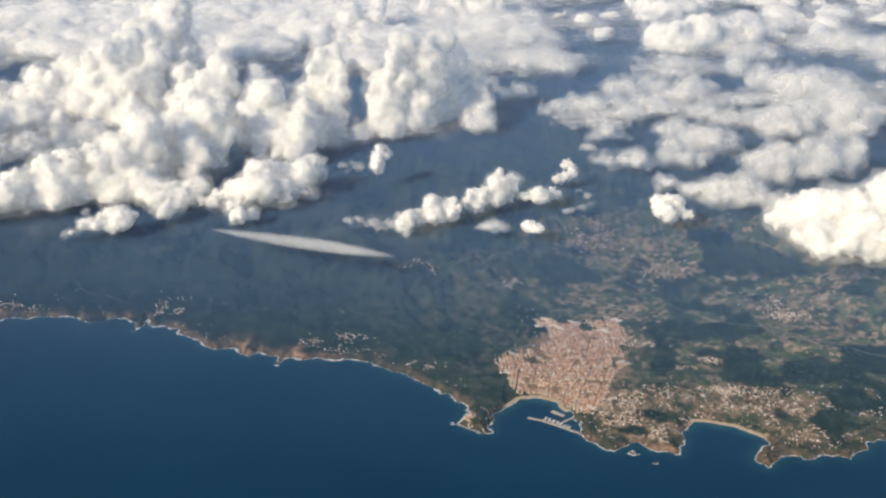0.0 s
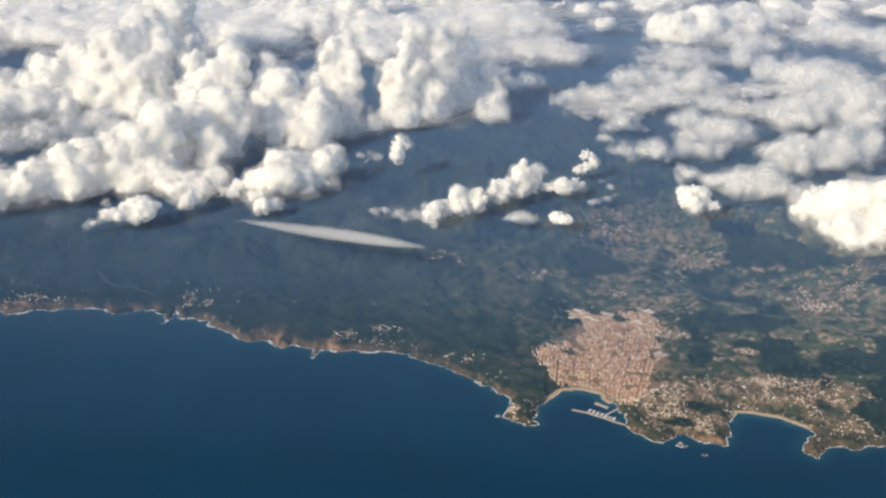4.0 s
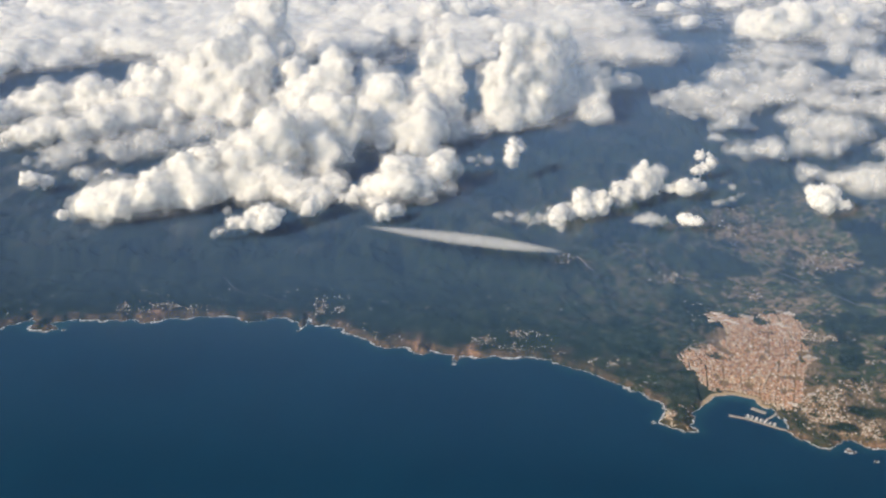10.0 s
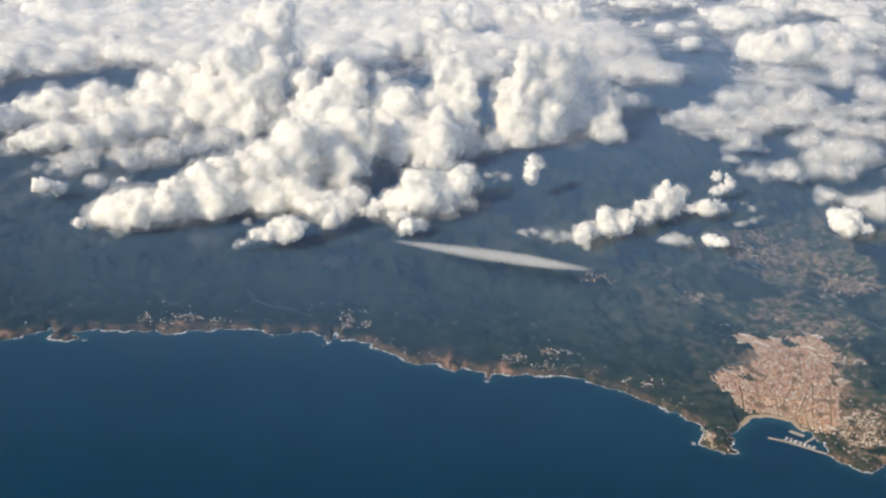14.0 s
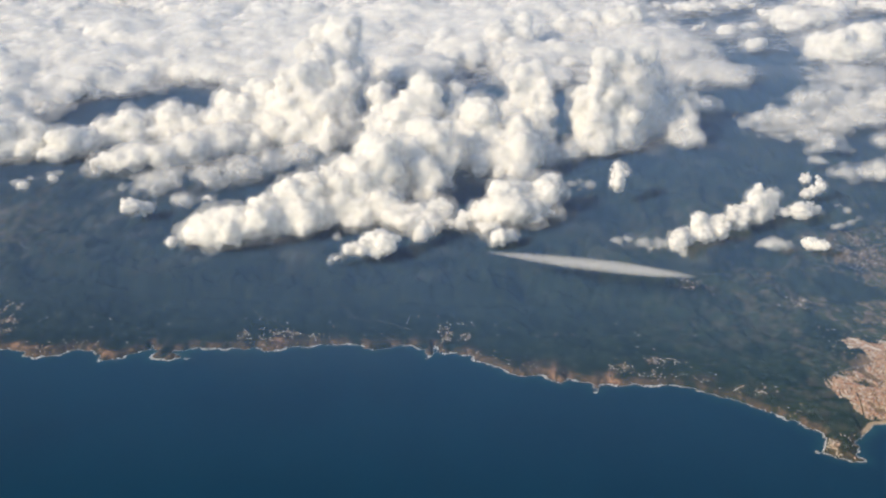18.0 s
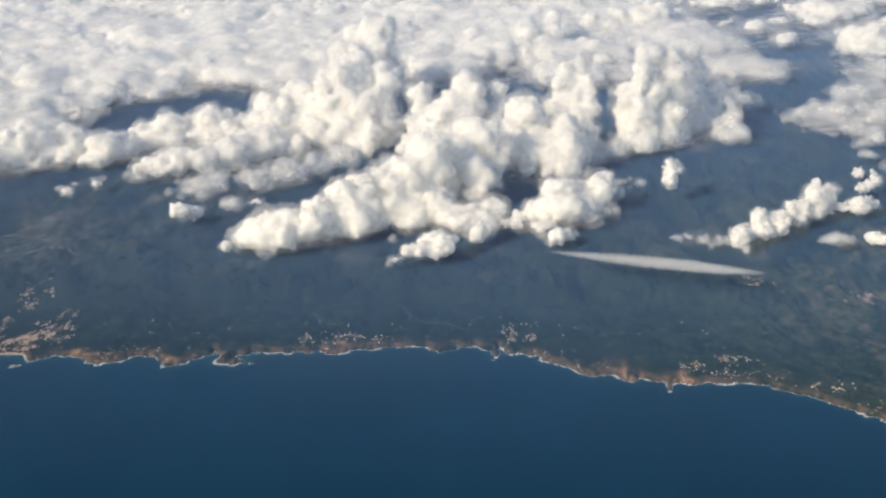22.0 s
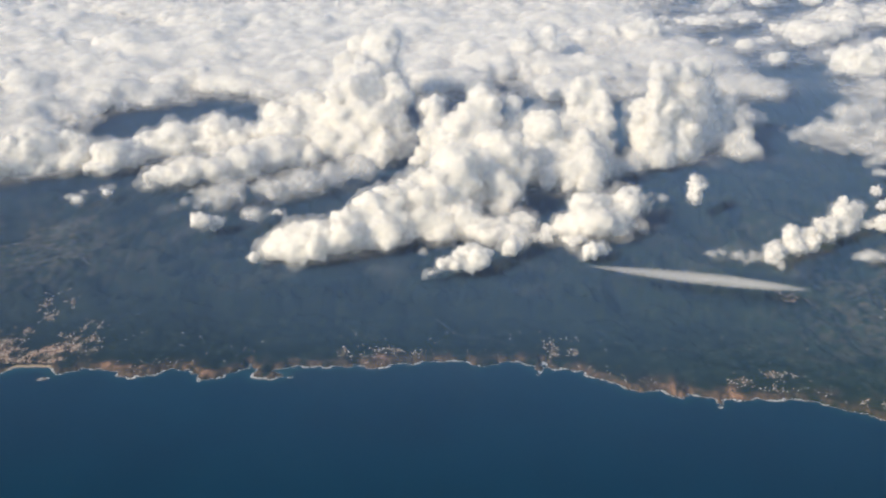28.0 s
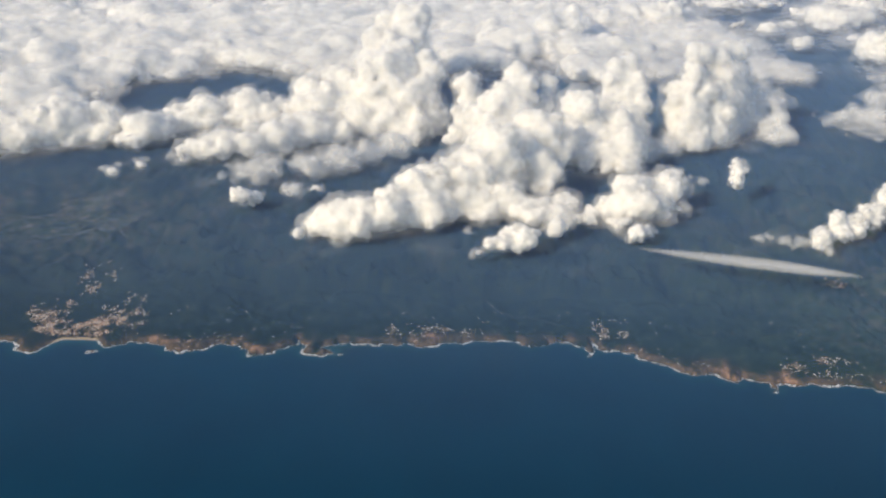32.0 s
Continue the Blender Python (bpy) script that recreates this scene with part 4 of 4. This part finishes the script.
for key, lumps in cells.items():
    seed += 1
    ALL_LUMPS += lumps
    if key[1] < 0:
        cloud(lumps, seed, 0.045, GREY, edge=0.08, knob=0.25, body=False, flat=0.7)
    else:
        cloud(lumps, seed, 0.08 if key[1] < 11 else 0.11, FLAT, edge=0.13, knob=0.7, flat=0.8, swell=0.85, body=key[0] < 22 or key[1] > 10)

# a thin torn veil of vapour between and round the clouds
VX, VY = np.arange(-26, 14, 0.11), np.arange(11.2, 42, 0.11)
VXX, VYY = np.meshgrid(VX, VY, indexing="ij")
near_cloud = np.zeros(VXX.shape)
for x, y, r, h, *lift in ALL_LUMPS:
    reach = r * 1.2 + 0.22
    i0, i1 = np.searchsorted(VX, (x - 2.4 * reach, x + 2.4 * reach))
    j0, j1 = np.searchsorted(VY, (y - 2.4 * reach, y + 2.4 * reach))
    here = np.exp(-((VXX[i0:i1, j0:j1] - x) ** 2 + (VYY[i0:i1, j0:j1] - y) ** 2) / reach**2) * min(1.0, r * 2.0) ** 2
    near_cloud[i0:i1, j0:j1] = np.maximum(near_cloud[i0:i1, j0:j1], here)
torn = fbm(VXX * 1.6, VYY * 1.1, 5, 0.6)
cover = (0.72 + 0.55 * smooth(VYY, 21, 24)) * smooth(near_cloud * 1.05 + torn * 1.25 + 0.35 * smooth(VYY, 21.5, 24), 0.70, 1.55)
VZ = BASE - 0.02 + 0.07 * smooth(VYY, 22, 25) + 0.10 * fbm(VXX * 1.1 + 9, VYY * 1.1, 4) * smooth(near_cloud, 0, 0.8)
idx = np.arange(VXX.size).reshape(VXX.shape)
quads = np.stack([idx[:-1, :-1], idx[1:, :-1], idx[1:, 1:], idx[:-1, 1:]], -1).reshape(-1, 4)
cover *= 1 - 0.6 * smooth(VXX, -1.5, 1.0)
quads = quads[(cover.ravel()[quads] > 0).any(1)]
used, quads = np.unique(quads, return_inverse=True)
veil = mesh_object("cloud_veil", np.stack([VXX, VYY, VZ], -1).reshape(-1, 3)[used], quads.reshape(-1, 4), VEIL)
veil.data.attributes.new("cover", "FLOAT", "POINT").data.foreach_set("value", cover.ravel()[used].astype(np.float32))
tagged(veil, "thin torn white vapour between the clouds", "cloud", kind="stuff")


def lens_cloud(a, b, wide, high, z, seed, label):
    """A thin cloud drawn out along a line, of thin skins one within another."""
    (ax, ay), (bx, by) = a, b
    long = math.hypot(bx - ax, by - ay)
    turn = math.atan2(by - ay, bx - ax)
    nu, nv = 90, 20
    whole = None
    for share in np.linspace(0.12, 1.15, 9):
        verts, quads = [], []
        for i in range(nu + 1):
            u = -1 + 2 * i / nu
            env = max(0.0, 1 - u * u) ** 0.8 * (0.9 + 0.15 * u)
            rag = 0.93 + 0.14 * float(fbm(np.array(u * 4 + seed), np.array(share * 3 + seed), 3))
            for j in range(nv):
                v = 2 * math.pi * j / nv
                wob = 0.94 + 0.12 * float(fbm(np.array(u * 6 + seed * 3), np.array(2 + math.cos(v) * 1.5 + share), 3))
                w, h = wide * share * env * rag * wob, high * share * env * rag
                lx, ly = (u * (0.42 + 0.55 * share) + 0.12 * (1 - share)) * long / 2, math.cos(v) * w
                verts.append(((ax + bx) / 2 + lx * math.cos(turn) - ly * math.sin(turn), (ay + by) / 2 + lx * math.sin(turn) + ly * math.cos(turn), z + math.sin(v) * h))
                if i < nu:
                    k = (j + 1) % nv
                    quads.append((i * nv + j, i * nv + k, (i + 1) * nv + k, (i + 1) * nv + j))
        ob = mesh_object("streak_cloud" if whole is None else "fringe", verts, quads, WISP, whole)
        if whole is None:
            whole = tagged(ob, label, "cloud", "clouds over the coast")
    return whole


lens_cloud((-4.25, 11.66), (-1.85, 10.96), 0.18, 0.03, 0.84, 1, "long thin streak of white cloud over woods")

# ---- surf along the shore ----
along = np.gradient(SHORE, axis=0)
along /= np.linalg.norm(along, axis=1)[:, None]
out = np.stack([-along[:, 1], along[:, 0]], 1)
wave = fbm(SHORE[:, 0] * 9, SHORE[:, 1] * 9, 3)
width = (0.0005 + 0.030 * smooth(wave, 0.44, 0.72)) * np.where(SHORE[:, 0] < -0.9, 1.15, 0.42) * (1 - 0.8 * beach_share(SHORE[:, 0], SHORE[:, 1]))
inner, outer = SHORE - out * 0.004, SHORE + out * width[:, None]
n = len(SHORE)
zs = np.full((n, 1), 0.0022)
surf = mesh_object("surf_line", np.concatenate([np.hstack([inner, zs]), np.hstack([outer, zs * 0.7])]), [(i, i + 1, n + i + 1, n + i) for i in range(n - 1)], SURF)
tagged(surf, "white surf breaking along the rocky shore", "surf", kind="stuff")


# ---- roads ----
def road(name, pts, wide, label):
    pts = roughened(pts, 3, 0.05, len(pts))
    d = np.gradient(pts, axis=0)
    d /= np.linalg.norm(d, axis=1)[:, None]
    side = np.stack([-d[:, 1], d[:, 0]], 1) * wide / 2
    z = ground_at(pts[:, 0], pts[:, 1])[:, None] + 0.004
    k = len(pts)
    ob = mesh_object(name, np.concatenate([np.hstack([pts - side, z]), np.hstack([pts + side, z])]), [(i, i + 1, k + i + 1, k + i) for i in range(k - 1)], ROADWAY)
    return tagged(ob, label, "road", kind="structure")


road("road_motorway", [(0.1, 13.95), (0.259, 13.663), (0.636, 12.865), (0.889, 12.427), (1.28, 11.851), (1.647, 11.375), (2.022, 11.138), (2.578, 11.006), (3.123, 10.723), (3.6, 10.43), (4.4, 10.1)], 0.017, "pale main road across the fields")
road("road_town", [(0.391, 8.999), (0.576, 9.738), (0.649, 9.918), (0.614, 10.049), (0.692, 10.285), (0.603, 10.716)], 0.016, "grey street winding through the town")
road("road_west", [(-0.55, 9.915), (-0.363, 10.182), (-0.1, 10.344), (0.078, 10.43)], 0.022, "pale road at the edge of town")
road("road_cliff", [(-7.383, 11.41), (-7.179, 11.21), (-6.957, 11.113), (-6.804, 10.966)], 0.0045, "pale track on a wooded slope")
road("road_slope", [(-6.21, 11.524), (-6.025, 11.338), (-5.812, 11.192), (-5.604, 11.159), (-5.467, 11.09), (-5.197, 10.954)], 0.0045, "pale track on a wooded slope")
road("road_valley", [(-12.9, 13.2), (-12.4, 13.35), (-12.1, 13.55), (-11.4, 13.3)], 0.022, "pale country road between fields")


# ---- houses ----
OLD_TOWN = [(-0.278, 9.298), (-0.55, 9.915), (-0.231, 10.169), (0.079, 10.478), (-0.033, 10.769), (-0.127, 10.97), (-0.01, 11.112), (0.221, 10.891), (0.502, 11.017), (0.828, 11.041),
            (0.981, 10.644), (0.881, 10.49), (0.915, 10.073), (0.739, 9.666), (0.581, 9.052), (0.418, 8.926), (0.264, 9.04), (0.108, 9.23), (-0.094, 9.31)]


def within(x, y, poly):
    inside = False
    for (ax, ay), (bx, by) in zip(poly, poly[1:] + poly[:1]):
        if (ay > y) != (by > y) and x < ax + (y - ay) / (by - ay) * (bx - ax):
            inside = not inside
    return inside


def house_shape(w, d, h, rise):
    """Corners and faces of a house: four walls to the eaves and a hipped roof that overhangs them."""
    o = 1.06
    wall = [(sx * w / 2, sy * d / 2, z) for z in (-h, h) for sx, sy in ((-1, -1), (1, -1), (1, 1), (-1, 1))]
    roof = [(sx * w / 2 * o, sy * d / 2 * o, h) for sx, sy in ((-1, -1), (1, -1), (1, 1), (-1, 1))] + [(-w * 0.28, 0, h + rise), (w * 0.28, 0, h + rise)]
    return wall, [(0, 1, 5, 4), (1, 2, 6, 5), (2, 3, 7, 6), (3, 0, 4, 7)], roof, [(0, 1, 5, 4), (1, 2, 5), (2, 3, 4, 5), (3, 0, 4), (3, 2, 1, 0)]


sites = []          # x, y, turn, width, depth, height, roof
rnd = random.Random(4)
QUARTERS = [(-0.1, 9.45, -4), (0.25, 9.7, -24), (0.65, 9.6, -13), (0.0, 10.1, 12), (0.5, 10.3, -9), (0.75, 10.7, 8), (0.2, 10.8, 28)]


def quarter(x, y):
    return min(range(len(QUARTERS)), key=lambda k: (QUARTERS[k][0] - x) ** 2 + (QUARTERS[k][1] - y) ** 2)


for k, (qx, qy, degrees) in enumerate(QUARTERS):
    turn = math.radians(degrees)
    for i in range(-48, 48):
        for j in range(-60, 60):
            u = i * 0.0175 + (i // 2) * 0.006 + (i // 8) * 0.010 + rnd.uniform(-0.003, 0.003)
            v = j * 0.0155 + (j // 6) * 0.008 + rnd.uniform(-0.003, 0.003)
            x, y = qx + u * math.cos(turn) - v * math.sin(turn), qy + u * math.sin(turn) + v * math.cos(turn)
            if quarter(x, y) != k or not within(x + rnd.uniform(-0.03, 0.03), y + rnd.uniform(-0.04, 0.04), OLD_TOWN):
                continue
            if float(fbm(np.array(x * 9 + 3), np.array(y * 7), 2)) < 0.30 or rnd.random() < 0.07:
                continue
            big = rnd.random() < 0.06
            tall = rnd.choice((0.006, 0.007, 0.009, 0.012))
            row = rnd.random() < 0.42
            sites.append((x, y, turn + rnd.uniform(-0.04, 0.04), 0.0175 * rnd.uniform(0.7, 1.05) * (1.7 if big else 1), 0.0155 * rnd.uniform(0.75, 1.1) * (1.6 if big else 2.4 if row else 1), tall, rnd.choice((1, 1, 1, 2))))
for x0, y0, a, b, c in TOWNS[2:]:
    count = int((2100 if x0 > -10 else 4500) * c * math.sqrt(a * b))
    for _ in range(count):
        r, t = math.sqrt(rnd.random()), rnd.uniform(0, 2 * math.pi)
        x, y = x0 + a * r * math.cos(t), y0 + b * r * math.sin(t)
        thick = float(smooth(fbm(np.array(x * 8), np.array(y * 6), 3), 0.36, 0.64)) * (0.62 if x0 < -10 else 1.0)
        if rnd.random() > thick * (1.2 - 0.8 * r * r) or within(x, y, OLD_TOWN):
            continue
        if float(wooded(np.array(x), np.array(y))) > 0.4:
            continue
        sites.append((x, y, rnd.uniform(0, 3.1), 0.017 * rnd.uniform(0.5, 1.3), 0.011 * rnd.uniform(0.6, 1.2), rnd.choice((0.003, 0.004, 0.006)), rnd.choice((1, 1, 2) if x0 < -10 else (1, 2, 2))))
in_towns = {id(q) for q in sites}
for _ in range(4200):          # scattered villas above the cliffs
    x = rnd.uniform(-10.5, 3.4)
    y = rnd.uniform(8.3, 11.3)
    if float(wooded(np.array(x), np.array(y))) > 0.25 or x > 0.9 and y > 9.5:
        continue
    sites.append((x, y, rnd.uniform(0, 3.1), 0.014 * rnd.uniform(0.5, 1.2), 0.008 * rnd.uniform(0.6, 1.2), 0.004, rnd.choice((1, 2))))
sx, sy = np.array([q[0] for q in sites]), np.array([q[1] for q in sites])
shore_off = inland(sx, sy)
keep = [(q, d, float(z)) for q, d, z in zip(sites, shore_off, ground_at(sx, sy)) if d > 0.022 and (d < 0.9 or q[1] > 8.2) and not (d < 0.075 and float(beach_share(np.array(q[0]), np.array(q[1]))) > 0.3)]
keep = [k for k in keep if id(k[0]) in in_towns or k[0][0] > -0.35 or k[0][0] < -10.3 or rnd.random() < (1.0 if k[1] < 0.2 else 0.15) * float(smooth(fbm(np.array(k[0][0] * 2.5), np.array(k[0][1] * 2.5 + 8), 2), 0.42, 0.60)) + 0.01]

NAMED = [k for k in keep if k[0][1] < 9.42 and -0.9 < k[0][0] < 0.62][:290]
named = {id(k) for k in NAMED}
prototypes = {}
for k in NAMED:
    (x, y, t, w, d, h, roof), off, z = k
    kind = (round(w / 0.006), round(d / 0.006), h, roof)
    m = pose(K * x, K * y, K * z, 0, 0, math.degrees(t))
    if kind in prototypes:
        copy_thing(prototypes[kind], m)
        continue
    house = new("town_house")
    wall, wf, top, tf = house_shape(K * w, K * d, K * h, K * 0.0035)
    for name, verts, faces, mat in (("wall", wall, wf, WALL), ("roof", top, tf, ROOF if roof == 1 else PALE_ROOF)):
        bm = bmesh.new()
        vs = [bm.verts.new(v) for v in verts]
        for f in faces:
            bm.faces.new([vs[i] for i in f])
        part(name, bm, mat, house)
    tagged(house, "cream-walled town house with a terracotta tiled roof" if roof == 1 else "cream-walled town house with a pale flat-looking roof", "house", "houses by the harbour")
    house.matrix_basis = m
    prototypes[kind] = house

districts = {}
for k in keep:
    if id(k) not in named:
        districts.setdefault((int((k[0][0] + 20) / 1.6), int(k[0][1] / 1.6)), []).append(k)
for places in districts.values():
    verts, faces, mats = [], [], []
    for (x, y, t, w, d, h, roof), off, z in places:
        ct, st = math.cos(t), math.sin(t)
        wall, wf, top, tf = house_shape(w, d, h, 0.0035)
        for pts, fs, mi in ((wall, wf, 0), (top, tf, roof)):
            base = len(verts)
            verts += [(K * (x + px * ct - py * st), K * (y + px * st + py * ct), K * (z + pz)) for px, py, pz in pts]
            faces += [tuple(base + i for i in f) for f in fs]
            mats += [mi] * len(fs)
    me = bpy.data.meshes.new("houses")
    me.from_pydata(verts, [], faces)
    for mat in (WALL, ROOF, PALE_ROOF):
        me.materials.append(mat)
    me.polygons.foreach_set("material_index", np.array(mats, dtype=np.int32))
    tagged(new("houses", me), "crowded cream houses with terracotta and pale roofs", "houses", kind="stuff")


# ---- long sheds at the edge of town ----
def shed(x, y, w, d, h, degrees):
    thing = new("warehouse")
    for name, lo, hi, grow, mat in (("wall", -0.3, 1.0, 1.0, WALL), ("roof", 1.0, 1.25, 1.03, PALE_ROOF)):
        bm = bmesh.new()
        bmesh.ops.create_cube(bm, size=1.0, matrix=Matrix.Translation((0, 0, K * h * (lo + hi) / 2)) @ Matrix.Diagonal((K * w * grow, K * d * grow, K * h * (hi - lo), 1)))
        if name == "roof":
            for v in bm.verts:
                if v.co.z > K * h * 1.1:
                    v.co.y *= 0.12
        part(name, bm, mat, thing)
    thing.matrix_basis = pose(K * x, K * y, K * float(ground_at(np.array(x), np.array(y))), 0, 0, degrees)
    return tagged(thing, "long pale-roofed warehouse at the edge of town", "warehouse", "warehouses at the edge of town")


rnd = random.Random(31)
for x, y in ((-0.10, 10.78), (-0.06, 10.90), (0.0, 11.02), (0.05, 10.93), (0.10, 10.80), (0.17, 10.74), (0.33, 10.98), (0.38, 10.95), (0.74, 11.12), (0.82, 11.07), (0.87, 11.03), (0.66, 10.80), (0.71, 10.76), (0.78, 10.72), (-0.36, 10.08), (-0.40, 9.66), (0.84, 10.04), (0.88, 10.0), (0.72, 9.23), (0.49, 9.02)):
    shed(x, y, rnd.uniform(0.06, 0.12), rnd.uniform(0.032, 0.05), 0.012, rnd.uniform(-40, 40))

# ---- the harbour ----
def wall_run(name, pts, wide, high, mat, parent=None):
    """A quay or mole: a block with sloping flanks along a line."""
    pts = np.array(pts)
    d = np.gradient(pts, axis=0)
    d /= np.linalg.norm(d, axis=1)[:, None]
    side = np.stack([-d[:, 1], d[:, 0]], 1)
    rows = []
    for off, z in ((-0.62, -0.004), (-0.45, high), (0.45, high), (0.62, -0.004)):
        rows.append(np.hstack([pts + side * wide * off, np.full((len(pts), 1), z)]))
    k = len(pts)
    quads = [(r * k + i, r * k + i + 1, (r + 1) * k + i + 1, (r + 1) * k + i) for r in range(3) for i in range(k - 1)]
    quads += [(0, k, 2 * k, 3 * k), (k - 1, 4 * k - 1, 3 * k - 1, 2 * k - 1)]
    return mesh_object(name, np.concatenate(rows), quads, mat, parent, smooth=False)


tagged(wall_run("mole", [(0.36, 8.60), (0.292, 8.628), (0.144, 8.715), (0.0, 8.79), (-0.09, 8.815), (-0.15, 8.836)], 0.024, 0.006, STONE), "long stone mole sheltering the harbour", "mole")
tagged(wall_run("quay", [(0.09, 8.985), (0.15, 8.945), (0.215, 8.90)], 0.045, 0.004, STONE), "stone quay in front of the beach", "quay")
tagged(wall_run("quay", [(0.20, 8.785), (0.255, 8.83), (0.30, 8.88), (0.36, 8.92)], 0.02, 0.004, STONE), "narrow stone quay in the harbour", "quay")


def boat_thing():
    boat = new("boat")
    bm = bmesh.new()
    for z, f in ((0.0, 0.95), (0.22, 1.3)):
        for y, w in ((-0.55, 0.14), (-0.2, 0.18), (0.2, 0.15), (0.6, 0.0)):
            for sgn in (-1, 1):
                bm.verts.new((sgn * w * f + (0.005 * sgn if w == 0 else 0), y * (0.92 if z == 0 else 1), z))
    bm.verts.ensure_lookup_table()
    v = bm.verts
    for i in range(3):
        a = i * 2
        bm.faces.new((v[a], v[a + 2], v[a + 10], v[a + 8]))
        bm.faces.new((v[a + 1], v[a + 9], v[a + 11], v[a + 3]))
        bm.faces.new((v[a + 8], v[a + 10], v[a + 11], v[a + 9]))
    bm.faces.new((v[0], v[8], v[9], v[1]))
    part("hull", bm, BOAT, boat)
    bm = bmesh.new()
    bmesh.ops.create_cube(bm, size=1.0, matrix=Matrix.Translation((0, -0.1, 0.26)) @ Matrix.Diagonal((0.2, 0.4, 0.16, 1)))
    bmesh.ops.bevel(bm, geom=bm.edges[:], offset=0.03, segments=1, affect="EDGES")
    part("cabin", bm, BOAT, boat)
    return tagged(boat, "white moored boat with a low cabin", "boat", "boats in the harbour")


first_boat = None
rnd = random.Random(8)
for k in range(7):
    f = k / 6
    ax, ay, bx, by = 0.041 + 0.234 * f, 8.866 - 0.142 * f, 0.002 + 0.233 * f, 8.775 - 0.126 * f
    pier = tagged(wall_run("pier", [(ax, ay), ((ax + bx) / 2, (ay + by) / 2), (bx, by)], 0.009, 0.0015, PALE_ROOF), "narrow mooring pier lined with white boats", "pier", "piers in the harbour")
    ang = math.atan2(by - ay, bx - ax)
    for n in range(9):
        g = (n + 0.5) / 9
        for side in (-1, 1):
            if rnd.random() < 0.12:
                continue
            x, y = ax + (bx - ax) * g - math.sin(ang) * side * 0.0095, ay + (by - ay) * g + math.cos(ang) * side * 0.0095
            m = pose(K * x, K * y, 0.0, 0, 0, math.degrees(ang) + (0 if side > 0 else 180))
            if first_boat is None:
                first_boat = boat_thing()
                first_boat.matrix_basis = m
            else:
                copy_thing(first_boat, m)


# ---- rocks off the shore ----
def sea_rock(x, y, r, seed):
    bm = bmesh.new()
    bmesh.ops.create_icosphere(bm, subdivisions=3, radius=1.0)
    for v in bm.verts:
        n3 = 0.7 + 0.6 * noise.fractal(v.co * 1.3 + Vector((seed, 0, 0)), 0.9, 2.0, 4)
        v.co = Vector((v.co.x * r * K * n3 * 1.3, v.co.y * r * K * n3, v.co.z * r * K * 0.45 * n3))
    me = bpy.data.meshes.new("sea_rock")
    bm.to_mesh(me), bm.free()
    me.materials.append(CRAG)
    ob = tagged(new("sea_rock", me), "brown rock standing in white surf", "rock", "rocks off the shore")
    ob.location = (K * x, K * y, 0)
    ring = [(x + math.cos(a) * r * (1.5 + 0.5 * math.sin(3 * a + seed)) * q, y + math.sin(a) * r * (1.3 + 0.4 * math.cos(2 * a + seed)) * q, 0.0012) for q in (0.3, 1.0) for a in [2 * math.pi * i / 24 for i in range(24)]]
    foam = mesh_object("foam", [(px - x, py - y, pz) for px, py, pz in ring], [(i, (i + 1) % 24, 24 + (i + 1) % 24, 24 + i) for i in range(24)], SURF, ob)


for i, (x, y, r) in enumerate(((1.066, 8.13, 0.016), (0.862, 8.285, 0.028), (0.905, 8.27, 0.015), (-0.9, 8.655, 0.016), (-10.70, 10.085, 0.03), (-10.76, 10.06, 0.022), (-7.80, 10.215, 0.02), (-2.99, 9.70, 0.018), (-4.93, 10.37, 0.015))):
    sea_rock(x, y, r, i * 3.1)
rnd = random.Random(63)
for i in range(150):          # low crags along the broken shore
    k = rnd.randrange(30, len(SHORE) - 30)
    x, y = SHORE[k] + out[k] * rnd.uniform(-0.004, 0.014)
    if -11.9 < x < 3.3 and float(beach_share(np.array(x), np.array(y))) < 0.1 and not (-0.45 < x < 0.45 and y > 8.55):
        sea_rock(x, y, rnd.uniform(0.005, 0.014), i * 1.7)


# ---- tree clumps between the villas and along the shore ----
rnd = random.Random(21)
ico = bmesh.new()
bmesh.ops.create_icosphere(ico, subdivisions=1, radius=1.0)
ball = np.array([v.co[:] for v in ico.verts])
tris = np.array([[v.index for v in f.verts] for f in ico.faces])
ico.free()
spots = []
while len(spots) < 9000:
    x, y = rnd.uniform(-11.9, 3.5), rnd.uniform(8.3, 12.2)
    if x > -1.5 or rnd.random() < 0.5:
        spots.append((x, y))
px, py = np.array(spots).T
off = inland(px, py)
clump = fbm(px * 6, py * 5, 3)
ok = (off > 0.03) & (clump > 0.42) & np.array([not within(a, b, OLD_TOWN) for a, b in spots]) & (beach_share(px, py) < 0.3)
px, py = px[ok], py[ok]
pz = ground_at(px, py)
r = np.array([rnd.uniform(0.006, 0.016) for _ in px])
shape = np.random.RandomState(3).uniform(0.75, 1.25, (len(px), len(ball), 1))
verts = ball[None] * shape * r[:, None, None] * np.array([1.25, 1.25, 0.55]) + np.stack([px, py, pz + r * 0.25], 1)[:, None, :]
faces = (tris[None] + (np.arange(len(px)) * len(ball))[:, None, None]).reshape(-1, 3)
me = bpy.data.meshes.new("tree_clumps")
me.from_pydata((verts.reshape(-1, 3) * K).tolist(), [], faces.tolist())
me.materials.append(LEAF)
tagged(new("tree_clumps", me), "dark green pine clumps between the houses", "trees", kind="stuff")
